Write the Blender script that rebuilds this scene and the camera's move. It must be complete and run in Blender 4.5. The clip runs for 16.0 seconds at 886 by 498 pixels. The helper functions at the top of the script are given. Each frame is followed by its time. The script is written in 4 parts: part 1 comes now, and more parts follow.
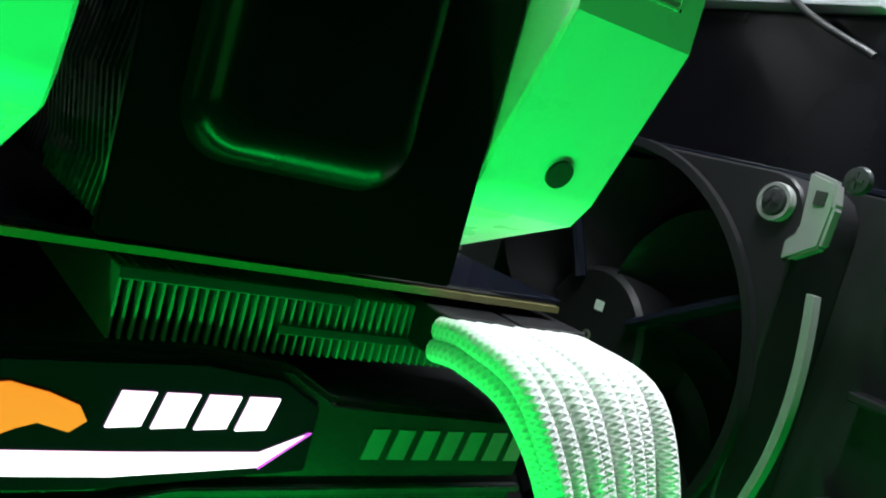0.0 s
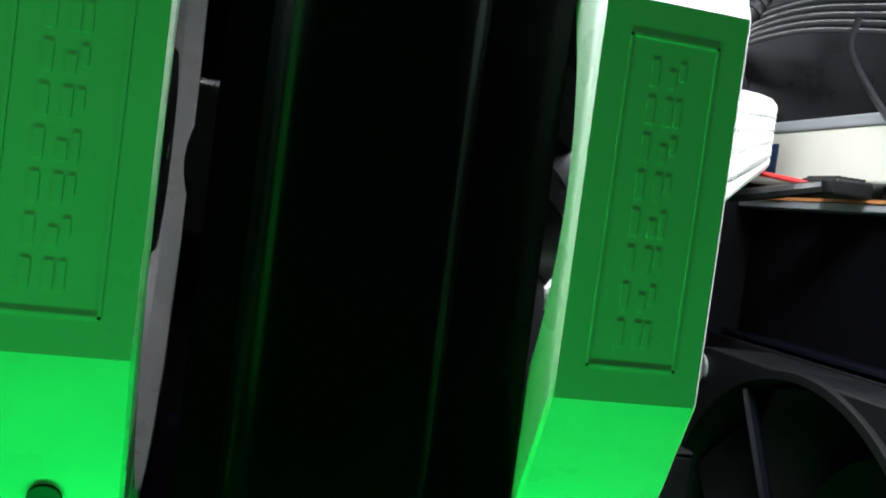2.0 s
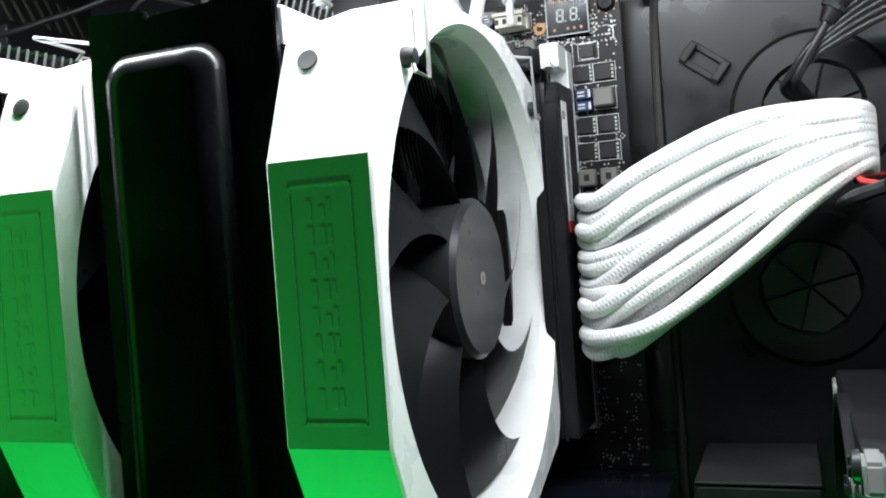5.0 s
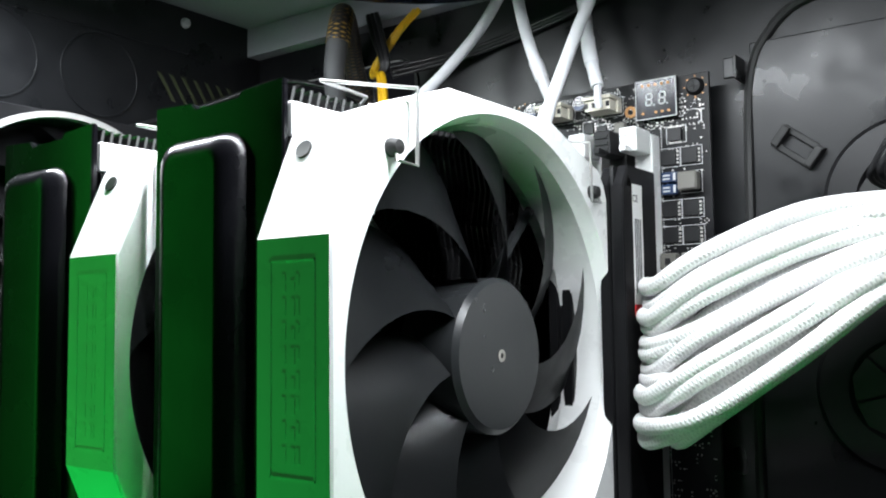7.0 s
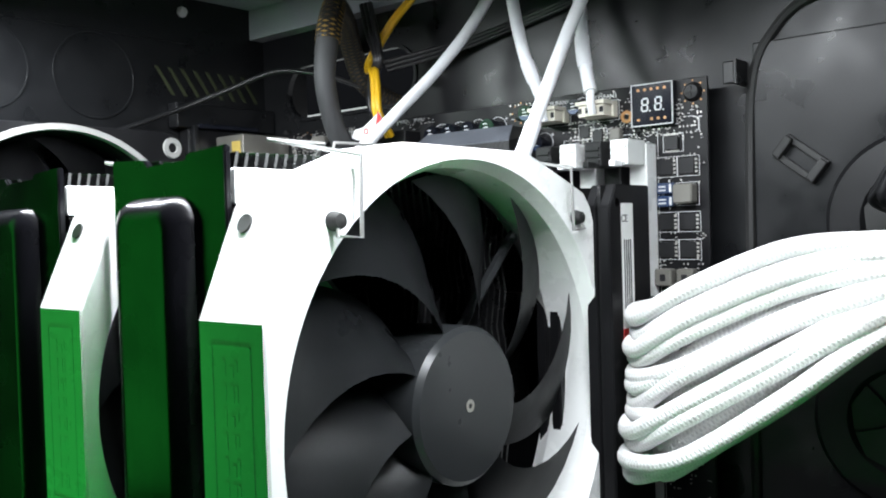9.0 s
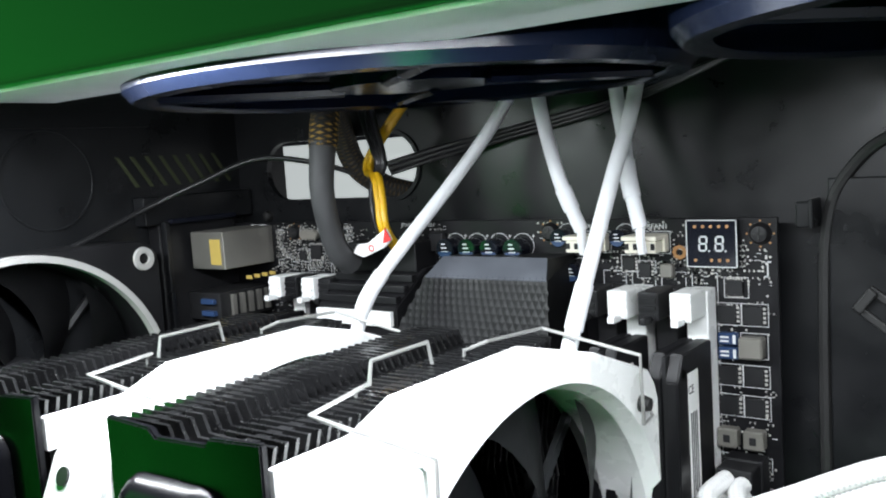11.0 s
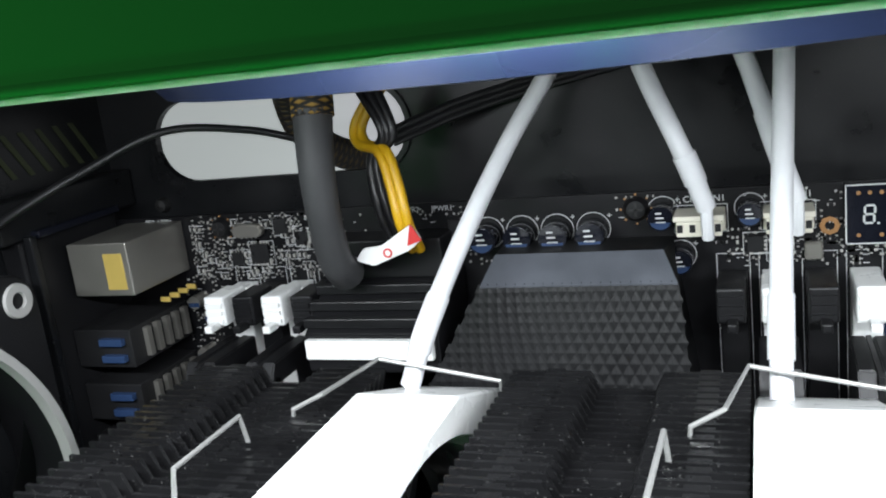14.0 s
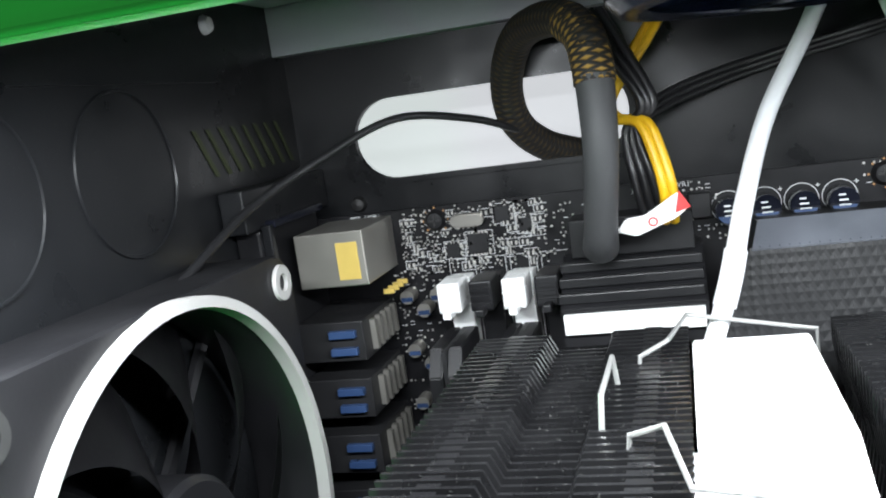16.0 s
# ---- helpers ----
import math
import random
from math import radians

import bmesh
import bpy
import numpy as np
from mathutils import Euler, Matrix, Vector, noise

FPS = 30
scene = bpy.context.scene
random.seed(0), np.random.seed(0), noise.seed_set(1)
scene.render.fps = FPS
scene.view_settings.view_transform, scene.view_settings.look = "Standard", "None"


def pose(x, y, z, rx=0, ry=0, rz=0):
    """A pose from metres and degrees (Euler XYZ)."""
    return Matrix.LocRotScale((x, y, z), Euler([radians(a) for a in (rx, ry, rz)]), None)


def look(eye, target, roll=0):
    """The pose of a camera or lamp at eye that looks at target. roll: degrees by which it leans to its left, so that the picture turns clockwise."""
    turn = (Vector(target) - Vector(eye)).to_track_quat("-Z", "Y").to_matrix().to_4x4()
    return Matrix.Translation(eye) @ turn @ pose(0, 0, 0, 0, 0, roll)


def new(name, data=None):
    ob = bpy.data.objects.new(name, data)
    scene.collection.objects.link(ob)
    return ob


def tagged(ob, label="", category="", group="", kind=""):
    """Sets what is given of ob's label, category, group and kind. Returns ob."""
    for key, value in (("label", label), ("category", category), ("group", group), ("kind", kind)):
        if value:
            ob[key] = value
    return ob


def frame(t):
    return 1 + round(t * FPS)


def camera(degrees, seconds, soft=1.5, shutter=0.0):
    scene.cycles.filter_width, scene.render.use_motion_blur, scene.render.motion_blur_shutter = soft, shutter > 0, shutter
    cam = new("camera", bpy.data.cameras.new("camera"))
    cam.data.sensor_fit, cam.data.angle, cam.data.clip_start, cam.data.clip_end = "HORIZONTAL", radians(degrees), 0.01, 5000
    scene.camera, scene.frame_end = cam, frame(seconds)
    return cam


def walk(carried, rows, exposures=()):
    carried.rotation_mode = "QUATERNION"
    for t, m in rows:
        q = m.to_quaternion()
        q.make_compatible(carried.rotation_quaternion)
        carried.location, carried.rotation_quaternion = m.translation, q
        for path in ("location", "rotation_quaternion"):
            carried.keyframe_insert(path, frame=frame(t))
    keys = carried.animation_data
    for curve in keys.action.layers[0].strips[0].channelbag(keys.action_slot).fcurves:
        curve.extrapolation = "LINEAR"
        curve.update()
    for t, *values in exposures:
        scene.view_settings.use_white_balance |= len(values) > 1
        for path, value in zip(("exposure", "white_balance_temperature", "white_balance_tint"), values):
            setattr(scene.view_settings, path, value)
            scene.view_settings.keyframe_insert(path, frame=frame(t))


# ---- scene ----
cam = camera(52.5, 16.0, soft=2.0)
PATH = [
    (0, (0.0116, -0.2706, 0.2830), (1.1721, 1.3390, 0.0334), 15.33),
    (0.5, (0.0230, -0.2711, 0.3023), (1.1289, 1.3821, 0.0929), 14.10),
    (1, (0.0254, -0.2760, 0.3177), (0.9565, 1.4805, 0.0990), 10.53),
    (1.5, (0.0311, -0.2896, 0.3146), (0.6697, 1.6051, 0.2624), 8.41),
    (2, (0.0403, -0.2977, 0.3295), (0.5444, 1.6357, 0.2413), 7.47),
    (2.5, (0.0548, -0.3115, 0.3391), (0.4027, 1.6562, 0.2545), 4.89),
    (3, (0.0849, -0.3190, 0.3429), (0.1708, 1.6769, 0.2480), 2.55),
    (3.5, (0.1151, -0.3246, 0.3402), (-0.0113, 1.6694, 0.2518), 1.54),
    (3.7, (0.1213, -0.3287, 0.3428), (-0.1466, 1.6516, 0.2614), 0.16),
    (5.8, (0.2330, -0.3449, 0.3482), (-0.6891, 1.4283, 0.4221), -4.44),
    (6, (0.2365, -0.3474, 0.3506), (-0.7534, 1.3862, 0.4722), -3.81),
    (6.5, (0.2359, -0.3369, 0.3468), (-0.8524, 1.3351, 0.4875), -0.45),
    (7, (0.2549, -0.3193, 0.3453), (-0.9307, 1.2842, 0.4964), -0.75),
    (7.5, (0.2700, -0.3148, 0.3407), (-0.9960, 1.2277, 0.4741), 0.89),
    (8, (0.2797, -0.3072, 0.3490), (-0.9998, 1.2267, 0.4494), -0.89),
    (8.5, (0.2777, -0.3008, 0.3614), (-1.0161, 1.2242, 0.3868), -1.54),
    (9, (0.2726, -0.2962, 0.3836), (-1.0268, 1.2237, 0.3424), -1.68),
    (9.5, (0.2672, -0.2905, 0.4059), (-1.0230, 1.2349, 0.3142), -2.28),
    (9.7, (0.2641, -0.2922, 0.4135), (-1.0250, 1.2329, 0.3019), -2.18),
    (11.8, (0.1859, -0.2677, 0.4737), (-0.9406, 1.3554, 0.1625), -4.03),
    (12, (0.1763, -0.2671, 0.4749), (-0.9330, 1.3608, 0.1289), -3.74),
    (12.5, (0.1536, -0.2584, 0.4803), (-0.8386, 1.4335, 0.0896), -4.15),
    (13, (0.1304, -0.2530, 0.4760), (-0.7692, 1.4773, 0.0326), -4.16),
    (13.5, (0.1120, -0.2455, 0.4810), (-0.6807, 1.5287, 0.0077), -5.57),
    (14, (0.0948, -0.2381, 0.4812), (-0.5804, 1.5863, 0.0165), -6.90),
    (14.5, (0.0734, -0.2404, 0.4790), (-0.4618, 1.6517, 0.1136), -6.90),
    (15, (0.0510, -0.2489, 0.4860), (-0.4684, 1.6510, 0.1391), -6.78),
    (15.5, (0.0315, -0.2586, 0.4779), (-0.4821, 1.6450, 0.1421), -7.70),
    (16, (0.0106, -0.2691, 0.4646), (-0.5263, 1.6321, 0.1527), -8.05),
]
walk(cam, [(t, look(eye, target, roll)) for t, eye, target, roll in PATH], exposures=((0.0, 0.1), (1.0, -0.05), (2.0, -0.1), (3.5, -0.5), (6.0, -0.35), (9.5, -0.25), (12.0, -0.65), (13.0, -0.8), (14.0, -0.85), (14.6, -0.5), (15.2, -0.2), (16.0, -0.1)))

# ---- light ----
scene.view_settings.exposure = 0.0
world = bpy.data.worlds.new("room")
scene.world = world
world.use_nodes = True
world.node_tree.nodes["Background"].inputs[0].default_value = (0.55, 0.6, 0.7, 1)
world.node_tree.nodes["Background"].inputs[1].default_value = 0.015


def strip_light(name, m, length, width, color, watts):
    data = bpy.data.lights.new(name, "AREA")
    data.shape, data.size, data.size_y, data.energy, data.color = "RECTANGLE", length, width, watts, color
    ob = new(name, data)
    ob.matrix_world = m
    return ob


# cool white strip under the top rail, green strip low beside the open side
strip_light("led_strip_top", pose(0.11, -0.163, 0.4790, 8, 0, 0), 0.42, 0.008, (0.90, 0.95, 1.0), 3.0)
strip_light("led_strip_green", pose(0.06, -0.196, 0.150, 178, 0, 0), 0.30, 0.008, (0.0, 1.0, 0.11), 0.50)
strip_light("led_panel_green", look((-0.19, -0.33, 0.39), (0.06, -0.17, 0.40)), 0.10, 0.30, (0.050, 1.0, 0.110), 0.20)


# ---- materials ----
def shader(name, color, rough=0.5, metal=0.0, grain=0.0, scale=900.0, bump=0.0, spots=0.0, coat=0.0, spec=0.5, emit=None, power=0.0):
    m = bpy.data.materials.new(name)
    m.use_nodes = True
    nt = m.node_tree
    b = nt.nodes["Principled BSDF"]
    b.inputs["Base Color"].default_value = (*color, 1)
    b.inputs["Roughness"].default_value = rough
    b.inputs["Metallic"].default_value = metal
    b.inputs["Coat Weight"].default_value = coat
    b.inputs["Specular IOR Level"].default_value = spec
    if emit:
        b.inputs["Emission Color"].default_value = (*emit, 1)
        b.inputs["Emission Strength"].default_value = power
    geo = nt.nodes.new("ShaderNodeNewGeometry")
    fine = nt.nodes.new("ShaderNodeTexNoise")
    fine.inputs["Scale"].default_value = scale
    fine.inputs["Detail"].default_value = 4
    nt.links.new(geo.outputs["Position"], fine.inputs["Vector"])
    wide = nt.nodes.new("ShaderNodeTexNoise")
    wide.inputs["Scale"].default_value = scale / 22
    wide.inputs["Detail"].default_value = 5
    nt.links.new(geo.outputs["Position"], wide.inputs["Vector"])
    if grain:
        ramp = nt.nodes.new("ShaderNodeMapRange")
        ramp.inputs["From Min"].default_value, ramp.inputs["From Max"].default_value = 0.3, 0.7
        ramp.inputs["To Min"].default_value, ramp.inputs["To Max"].default_value = 1 - grain, 1 + grain
        nt.links.new(wide.outputs["Fac"], ramp.inputs["Value"])
        mul = nt.nodes.new("ShaderNodeVectorMath")
        mul.operation = "SCALE"
        mul.inputs[0].default_value = color
        nt.links.new(ramp.outputs["Result"], mul.inputs["Scale"])
        out = mul.outputs["Vector"]
        if spots:
            dust = nt.nodes.new("ShaderNodeMapRange")
            dust.inputs["From Min"].default_value, dust.inputs["From Max"].default_value = 0.66, 0.72
            dust.inputs["To Min"].default_value, dust.inputs["To Max"].default_value = 0.0, spots
            nt.links.new(fine.outputs["Fac"], dust.inputs["Value"])
            mix = nt.nodes.new("ShaderNodeMix")
            mix.data_type = "RGBA"
            mix.inputs["B"].default_value = (0.45, 0.45, 0.43, 1)
            nt.links.new(dust.outputs["Result"], mix.inputs["Factor"])
            nt.links.new(out, mix.inputs["A"])
            out = mix.outputs["Result"]
        nt.links.new(out, b.inputs["Base Color"])
        rr = nt.nodes.new("ShaderNodeMapRange")
        rr.inputs["From Min"].default_value, rr.inputs["From Max"].default_value = 0.3, 0.7
        rr.inputs["To Min"].default_value, rr.inputs["To Max"].default_value = max(rough - 0.1, 0.03), min(rough + 0.1, 1)
        nt.links.new(wide.outputs["Fac"], rr.inputs["Value"])
        nt.links.new(rr.outputs["Result"], b.inputs["Roughness"])
    if bump:
        bn = nt.nodes.new("ShaderNodeBump")
        bn.inputs["Strength"].default_value = 0.6
        bn.inputs["Distance"].default_value = bump
        nt.links.new(fine.outputs["Fac"], bn.inputs["Height"])
        nt.links.new(bn.outputs["Normal"], b.inputs["Normal"])
    return m


def braid(name, color, dark, pitch=900.0, rough=0.75):
    """Woven sleeve: two crossing diagonal waves along the tube's own length."""
    m = shader(name, color, rough)
    nt = m.node_tree
    b = nt.nodes["Principled BSDF"]
    uv = nt.nodes.new("ShaderNodeUVMap")
    sep = nt.nodes.new("ShaderNodeSeparateXYZ")
    nt.links.new(uv.outputs["UV"], sep.inputs[0])
    waves = []
    for sign in (1, -1):
        a = nt.nodes.new("ShaderNodeMath")
        a.operation = "MULTIPLY"
        a.inputs[1].default_value = pitch * 6.283
        nt.links.new(sep.outputs["X"], a.inputs[0])
        c = nt.nodes.new("ShaderNodeMath")
        c.operation = "MULTIPLY"
        c.inputs[1].default_value = sign * 6.283 * 5
        nt.links.new(sep.outputs["Y"], c.inputs[0])
        s = nt.nodes.new("ShaderNodeMath")
        nt.links.new(a.outputs[0], s.inputs[0])
        nt.links.new(c.outputs[0], s.inputs[1])
        w = nt.nodes.new("ShaderNodeMath")
        w.operation = "SINE"
        nt.links.new(s.outputs[0], w.inputs[0])
        waves.append(w)
    top = nt.nodes.new("ShaderNodeMath")
    top.operation = "MAXIMUM"
    nt.links.new(waves[0].outputs[0], top.inputs[0])
    nt.links.new(waves[1].outputs[0], top.inputs[1])
    rng = nt.nodes.new("ShaderNodeMapRange")
    rng.inputs["From Min"].default_value, rng.inputs["From Max"].default_value = -0.6, 0.6
    nt.links.new(top.outputs[0], rng.inputs["Value"])
    mix = nt.nodes.new("ShaderNodeMix")
    mix.data_type = "RGBA"
    mix.inputs["A"].default_value, mix.inputs["B"].default_value = (*dark, 1), (*color, 1)
    nt.links.new(rng.outputs["Result"], mix.inputs["Factor"])
    nt.links.new(mix.outputs["Result"], b.inputs["Base Color"])
    bn = nt.nodes.new("ShaderNodeBump")
    bn.inputs["Distance"].default_value = 0.00012
    nt.links.new(top.outputs[0], bn.inputs["Height"])
    nt.links.new(bn.outputs["Normal"], b.inputs["Normal"])
    return m


M_WHITE = shader("white_plastic", (0.80, 0.81, 0.80), 0.30, grain=0.03, scale=1500, bump=0.00003)
M_RIM = shader("offwhite_rim", (0.33, 0.325, 0.315), 0.5, grain=0.10, scale=700, spots=0.04, bump=0.00004)
M_FIN = shader("black_fin", (0.007, 0.007, 0.0075), 0.27, grain=0.25, scale=1600, spots=0.16, bump=0.00004, spec=0.45)
M_COVER = shader("black_lacquer", (0.0035, 0.0035, 0.0045), 0.24, grain=0.2, scale=700, bump=0.00002, spec=0.14)
M_BLADE = shader("dark_grey_plastic", (0.019, 0.0205, 0.022), 0.36, grain=0.1, scale=900, bump=0.00003, spec=0.35)
M_BLACK = shader("black_plastic", (0.008, 0.008, 0.009), 0.42, grain=0.15, scale=900, bump=0.00004, spec=0.3)
M_GLOSS = shader("glossy_black_plastic", (0.006, 0.007, 0.012), 0.12, grain=0.1, scale=300, spec=0.45)
M_STEEL = shader("black_painted_steel", (0.0075, 0.008, 0.009), 0.34, grain=0.10, scale=1400, spots=0.02, bump=0.00002, spec=0.35)
M_GREYSTEEL = shader("grey_painted_steel", (0.30, 0.31, 0.33), 0.45, grain=0.05, scale=900, bump=0.00003)
M_RAIL = shader("pale_painted_rail", (0.62, 0.70, 0.62), 0.55, grain=0.04, scale=500, bump=0.00002)
M_PCB = shader("black_circuit_board", (0.005, 0.005, 0.006), 0.42, grain=0.3, scale=2600, bump=0.00003, spec=0.25)
M_CHIP = shader("chip_epoxy", (0.014, 0.014, 0.015), 0.42, grain=0.12, scale=2000, spec=0.3)
M_CHOKE = shader("grey_ferrite", (0.13, 0.125, 0.11), 0.5, grain=0.12, scale=1500, bump=0.00003)
M_TIN = shader("tinned_metal", (0.40, 0.385, 0.35), 0.34, metal=0.8, grain=0.2, scale=500)
M_SOLDER = shader("solder", (0.55, 0.54, 0.51), 0.34, metal=0.5, grain=0.15, scale=900)
M_CHROME = shader("bright_wire", (0.40, 0.40, 0.39), 0.3, metal=0.6)
M_SILK = shader("white_silkscreen", (0.58, 0.59, 0.59), 0.6)
M_GOLD = shader("gold_sticker", (0.62, 0.45, 0.12), 0.4, metal=0.3, grain=0.15, scale=1500)
M_COPPER = shader("copper_pad", (0.42, 0.22, 0.09), 0.4, metal=0.5)
M_BEIGE = shader("beige_connector", (0.68, 0.65, 0.55), 0.45, grain=0.05, scale=1500)
M_BLUE = shader("blue_plastic", (0.022, 0.045, 0.11), 0.35, grain=0.1, scale=1500)
M_RED = shader("red_print", (0.55, 0.03, 0.03), 0.5, grain=0.05)
M_PAPER = shader("white_label_paper", (0.75, 0.75, 0.74), 0.6, grain=0.05, scale=700)
M_RUBBER = shader("black_rubber", (0.012, 0.012, 0.012), 0.6, grain=0.1)
M_SHRINK = shader("grey_shrink_tube", (0.050, 0.051, 0.053), 0.55, grain=0.2, scale=500, bump=0.0002, spec=0.3)
M_WIRE_Y = shader("yellow_wire", (0.62, 0.36, 0.008), 0.4, grain=0.08)
M_WIRE_K = shader("black_wire", (0.012, 0.012, 0.013), 0.35)
M_WIRE_W = shader("white_sleeve", (0.72, 0.73, 0.75), 0.5, grain=0.10, scale=1500, bump=0.0001)
M_BRAID = braid("white_woven_sleeve", (0.80, 0.80, 0.79), (0.66, 0.66, 0.66), 700.0)
M_BRAIDK = braid("black_gold_mesh_sleeve", (0.006, 0.006, 0.006), (0.055, 0.034, 0.008), 520.0)
M_BEIGEBOX = shader("cream_drive_side", (0.68, 0.66, 0.58), 0.5, grain=0.05, scale=500)
M_DIMGREY = shader("dim_grey_plastic", (0.16, 0.165, 0.16), 0.45, grain=0.08, scale=900)
M_NAVY = shader("glossy_navy_black", (0.004, 0.006, 0.014), 0.2, grain=0.1, scale=300, spec=0.2)
M_WOOD = shader("orange_edge", (0.45, 0.18, 0.06), 0.5, grain=0.1)
# dim greenish light through the rear vent slots, put into the colour
M_OLIVE = shader("olive_slot_light", (0.035, 0.042, 0.018), 0.6)


# ---- building helpers ----
ORIGIN = {}


def thing(name, at, label, category, group="", kind=""):
    ob = new(name)
    ob.empty_display_size = 0.01
    ob.location = at
    ORIGIN[ob.name] = Vector(at)
    return tagged(ob, label, category, group, kind)


def part(name, bm, mat, parent=None, label="", smooth=False, kind="", sharp=38):
    """Links a bmesh, given in world metres, as one mesh object under a thing or part."""
    me = bpy.data.meshes.new(name)
    at = ORIGIN.get(parent.name, Vector()) if parent else Vector()
    bmesh.ops.translate(bm, verts=bm.verts, vec=-at)
    bmesh.ops.recalc_face_normals(bm, faces=bm.faces)
    bm.to_mesh(me)
    bm.free()
    if smooth:
        for p in me.polygons:
            p.use_smooth = True
        me.set_sharp_from_angle(angle=radians(sharp))
    me.materials.append(mat)
    ob = new(name, me)
    if parent:
        ob.parent = parent
        ORIGIN[ob.name] = at
    return tagged(ob, label, kind=kind)


def solid(name, bm, mat, label, category="", kind="structure", smooth=False):
    ob = part(name, bm, mat, smooth=smooth)
    return tagged(ob, label, category, kind=kind)


def box(x0, x1, y0, y1, z0, z1, bevel=0.0, bm=None, seg=2):
    own = bmesh.new()
    bmesh.ops.create_cube(own, size=1)
    for v in own.verts:
        v.co = Vector(((x0 + x1) / 2 + v.co.x * (x1 - x0), (y0 + y1) / 2 + v.co.y * (y1 - y0), (z0 + z1) / 2 + v.co.z * (z1 - z0)))
    if bevel:
        bmesh.ops.bevel(own, geom=own.edges[:], offset=bevel, segments=seg, affect="EDGES", profile=0.5)
    return join(bm, own)


def join(bm, own):
    if bm is None:
        return own
    me = bpy.data.meshes.new("tmp")
    own.to_mesh(me)
    own.free()
    bm.from_mesh(me)
    bpy.data.meshes.remove(me)
    return bm


AXES = {"x": (1, 2, 0), "y": (0, 2, 1), "z": (0, 1, 2)}


def at_axis(axis, u, v, w):
    i, j, k = AXES[axis]
    co = [0, 0, 0]
    co[i], co[j], co[k] = u, v, w
    return Vector(co)


def prism(poly, axis, lo, hi, bevel=0.0, bm=None, seg=2):
    """A polygon in the plane across an axis, drawn out from lo to hi."""
    own = bmesh.new()
    a = [own.verts.new(at_axis(axis, u, v, lo)) for u, v in poly]
    b = [own.verts.new(at_axis(axis, u, v, hi)) for u, v in poly]
    own.faces.new(a)
    own.faces.new(b[::-1])
    for i in range(len(a)):
        j = (i + 1) % len(a)
        own.faces.new((a[i], a[j], b[j], b[i]))
    bmesh.ops.recalc_face_normals(own, faces=own.faces)
    if bevel:
        bmesh.ops.bevel(own, geom=own.edges[:], offset=bevel, segments=seg, affect="EDGES")
    return join(bm, own)


def cyl(axis, u, v, lo, hi, r, seg=24, r2=None, bevel=0.0, bm=None):
    poly = [(math.cos(2 * math.pi * i / seg), math.sin(2 * math.pi * i / seg)) for i in range(seg)]
    own = bmesh.new()
    r2 = r if r2 is None else r2
    a = [own.verts.new(at_axis(axis, u + r * c, v + r * s, lo)) for c, s in poly]
    b = [own.verts.new(at_axis(axis, u + r2 * c, v + r2 * s, hi)) for c, s in poly]
    caps = [own.faces.new(a), own.faces.new(b[::-1])]
    for i in range(seg):
        j = (i + 1) % seg
        own.faces.new((a[i], a[j], b[j], b[i]))
    if bevel:
        bmesh.ops.bevel(own, geom=[e for f in caps for e in f.edges], offset=bevel, segments=2, affect="EDGES")
    return join(bm, own)


def lathe(axis, u, v, profile, seg=64, bm=None):
    """A closed ring of (radius, along-axis) points turned round an axis."""
    own = bmesh.new()
    rings = []
    for r, w in profile:
        rings.append([own.verts.new(at_axis(axis, u + r * math.cos(2 * math.pi * i / seg), v + r * math.sin(2 * math.pi * i / seg), w)) for i in range(seg)])
    n = len(rings)
    for k in range(n):
        for i in range(seg):
            j = (i + 1) % seg
            own.faces.new((rings[k][i], rings[k][j], rings[(k + 1) % n][j], rings[(k + 1) % n][i]))
    return join(bm, own)


def glide(points, n=8):
    """Catmull-Rom through the points."""
    pts = [Vector(p) for p in points]
    pts = [pts[0] * 2 - pts[1]] + pts + [pts[-1] * 2 - pts[-2]]
    out = []
    for i in range(1, len(pts) - 2):
        p0, p1, p2, p3 = pts[i - 1:i + 3]
        for k in range(n):
            t = k / n
            out.append(0.5 * (2 * p1 + (p2 - p0) * t + (2 * p0 - 5 * p1 + 4 * p2 - p3) * t * t + (3 * p1 - p0 - 3 * p2 + p3) * t ** 3))
    return out + [pts[-2]]


def tube(points, r, seg=10, bm=None, flat=1.0):
    """A round tube along a polyline, with its length and turn as UV."""
    own = bmesh.new()
    uvl = own.loops.layers.uv.new("UVMap")
    pts = [Vector(p) for p in points]
    side = None
    rings, run = [], 0.0
    for i, p in enumerate(pts):
        d = (pts[min(i + 1, len(pts) - 1)] - pts[max(i - 1, 0)]).normalized()
        if side is None:
            side = d.orthogonal().normalized()
        side = (side - d * side.dot(d)).normalized()
        up = d.cross(side)
        if i:
            run += (p - pts[i - 1]).length
        rr = r(i / (len(pts) - 1)) if callable(r) else r
        rings.append((run, [own.verts.new(p + side * rr * math.cos(2 * math.pi * k / seg) + up * rr * flat * math.sin(2 * math.pi * k / seg)) for k in range(seg)]))
    for (l0, a), (l1, b) in zip(rings, rings[1:]):
        for k in range(seg):
            j = (k + 1) % seg
            f = own.faces.new((a[k], a[j], b[j], b[k]))
            for loop, uv in zip(f.loops, ((l0, k / seg), (l0, (k + 1) / seg), (l1, (k + 1) / seg), (l1, k / seg))):
                loop[uvl].uv = uv
    own.faces.new(rings[0][1][::-1])
    own.faces.new(rings[-1][1])
    return join(bm, own)


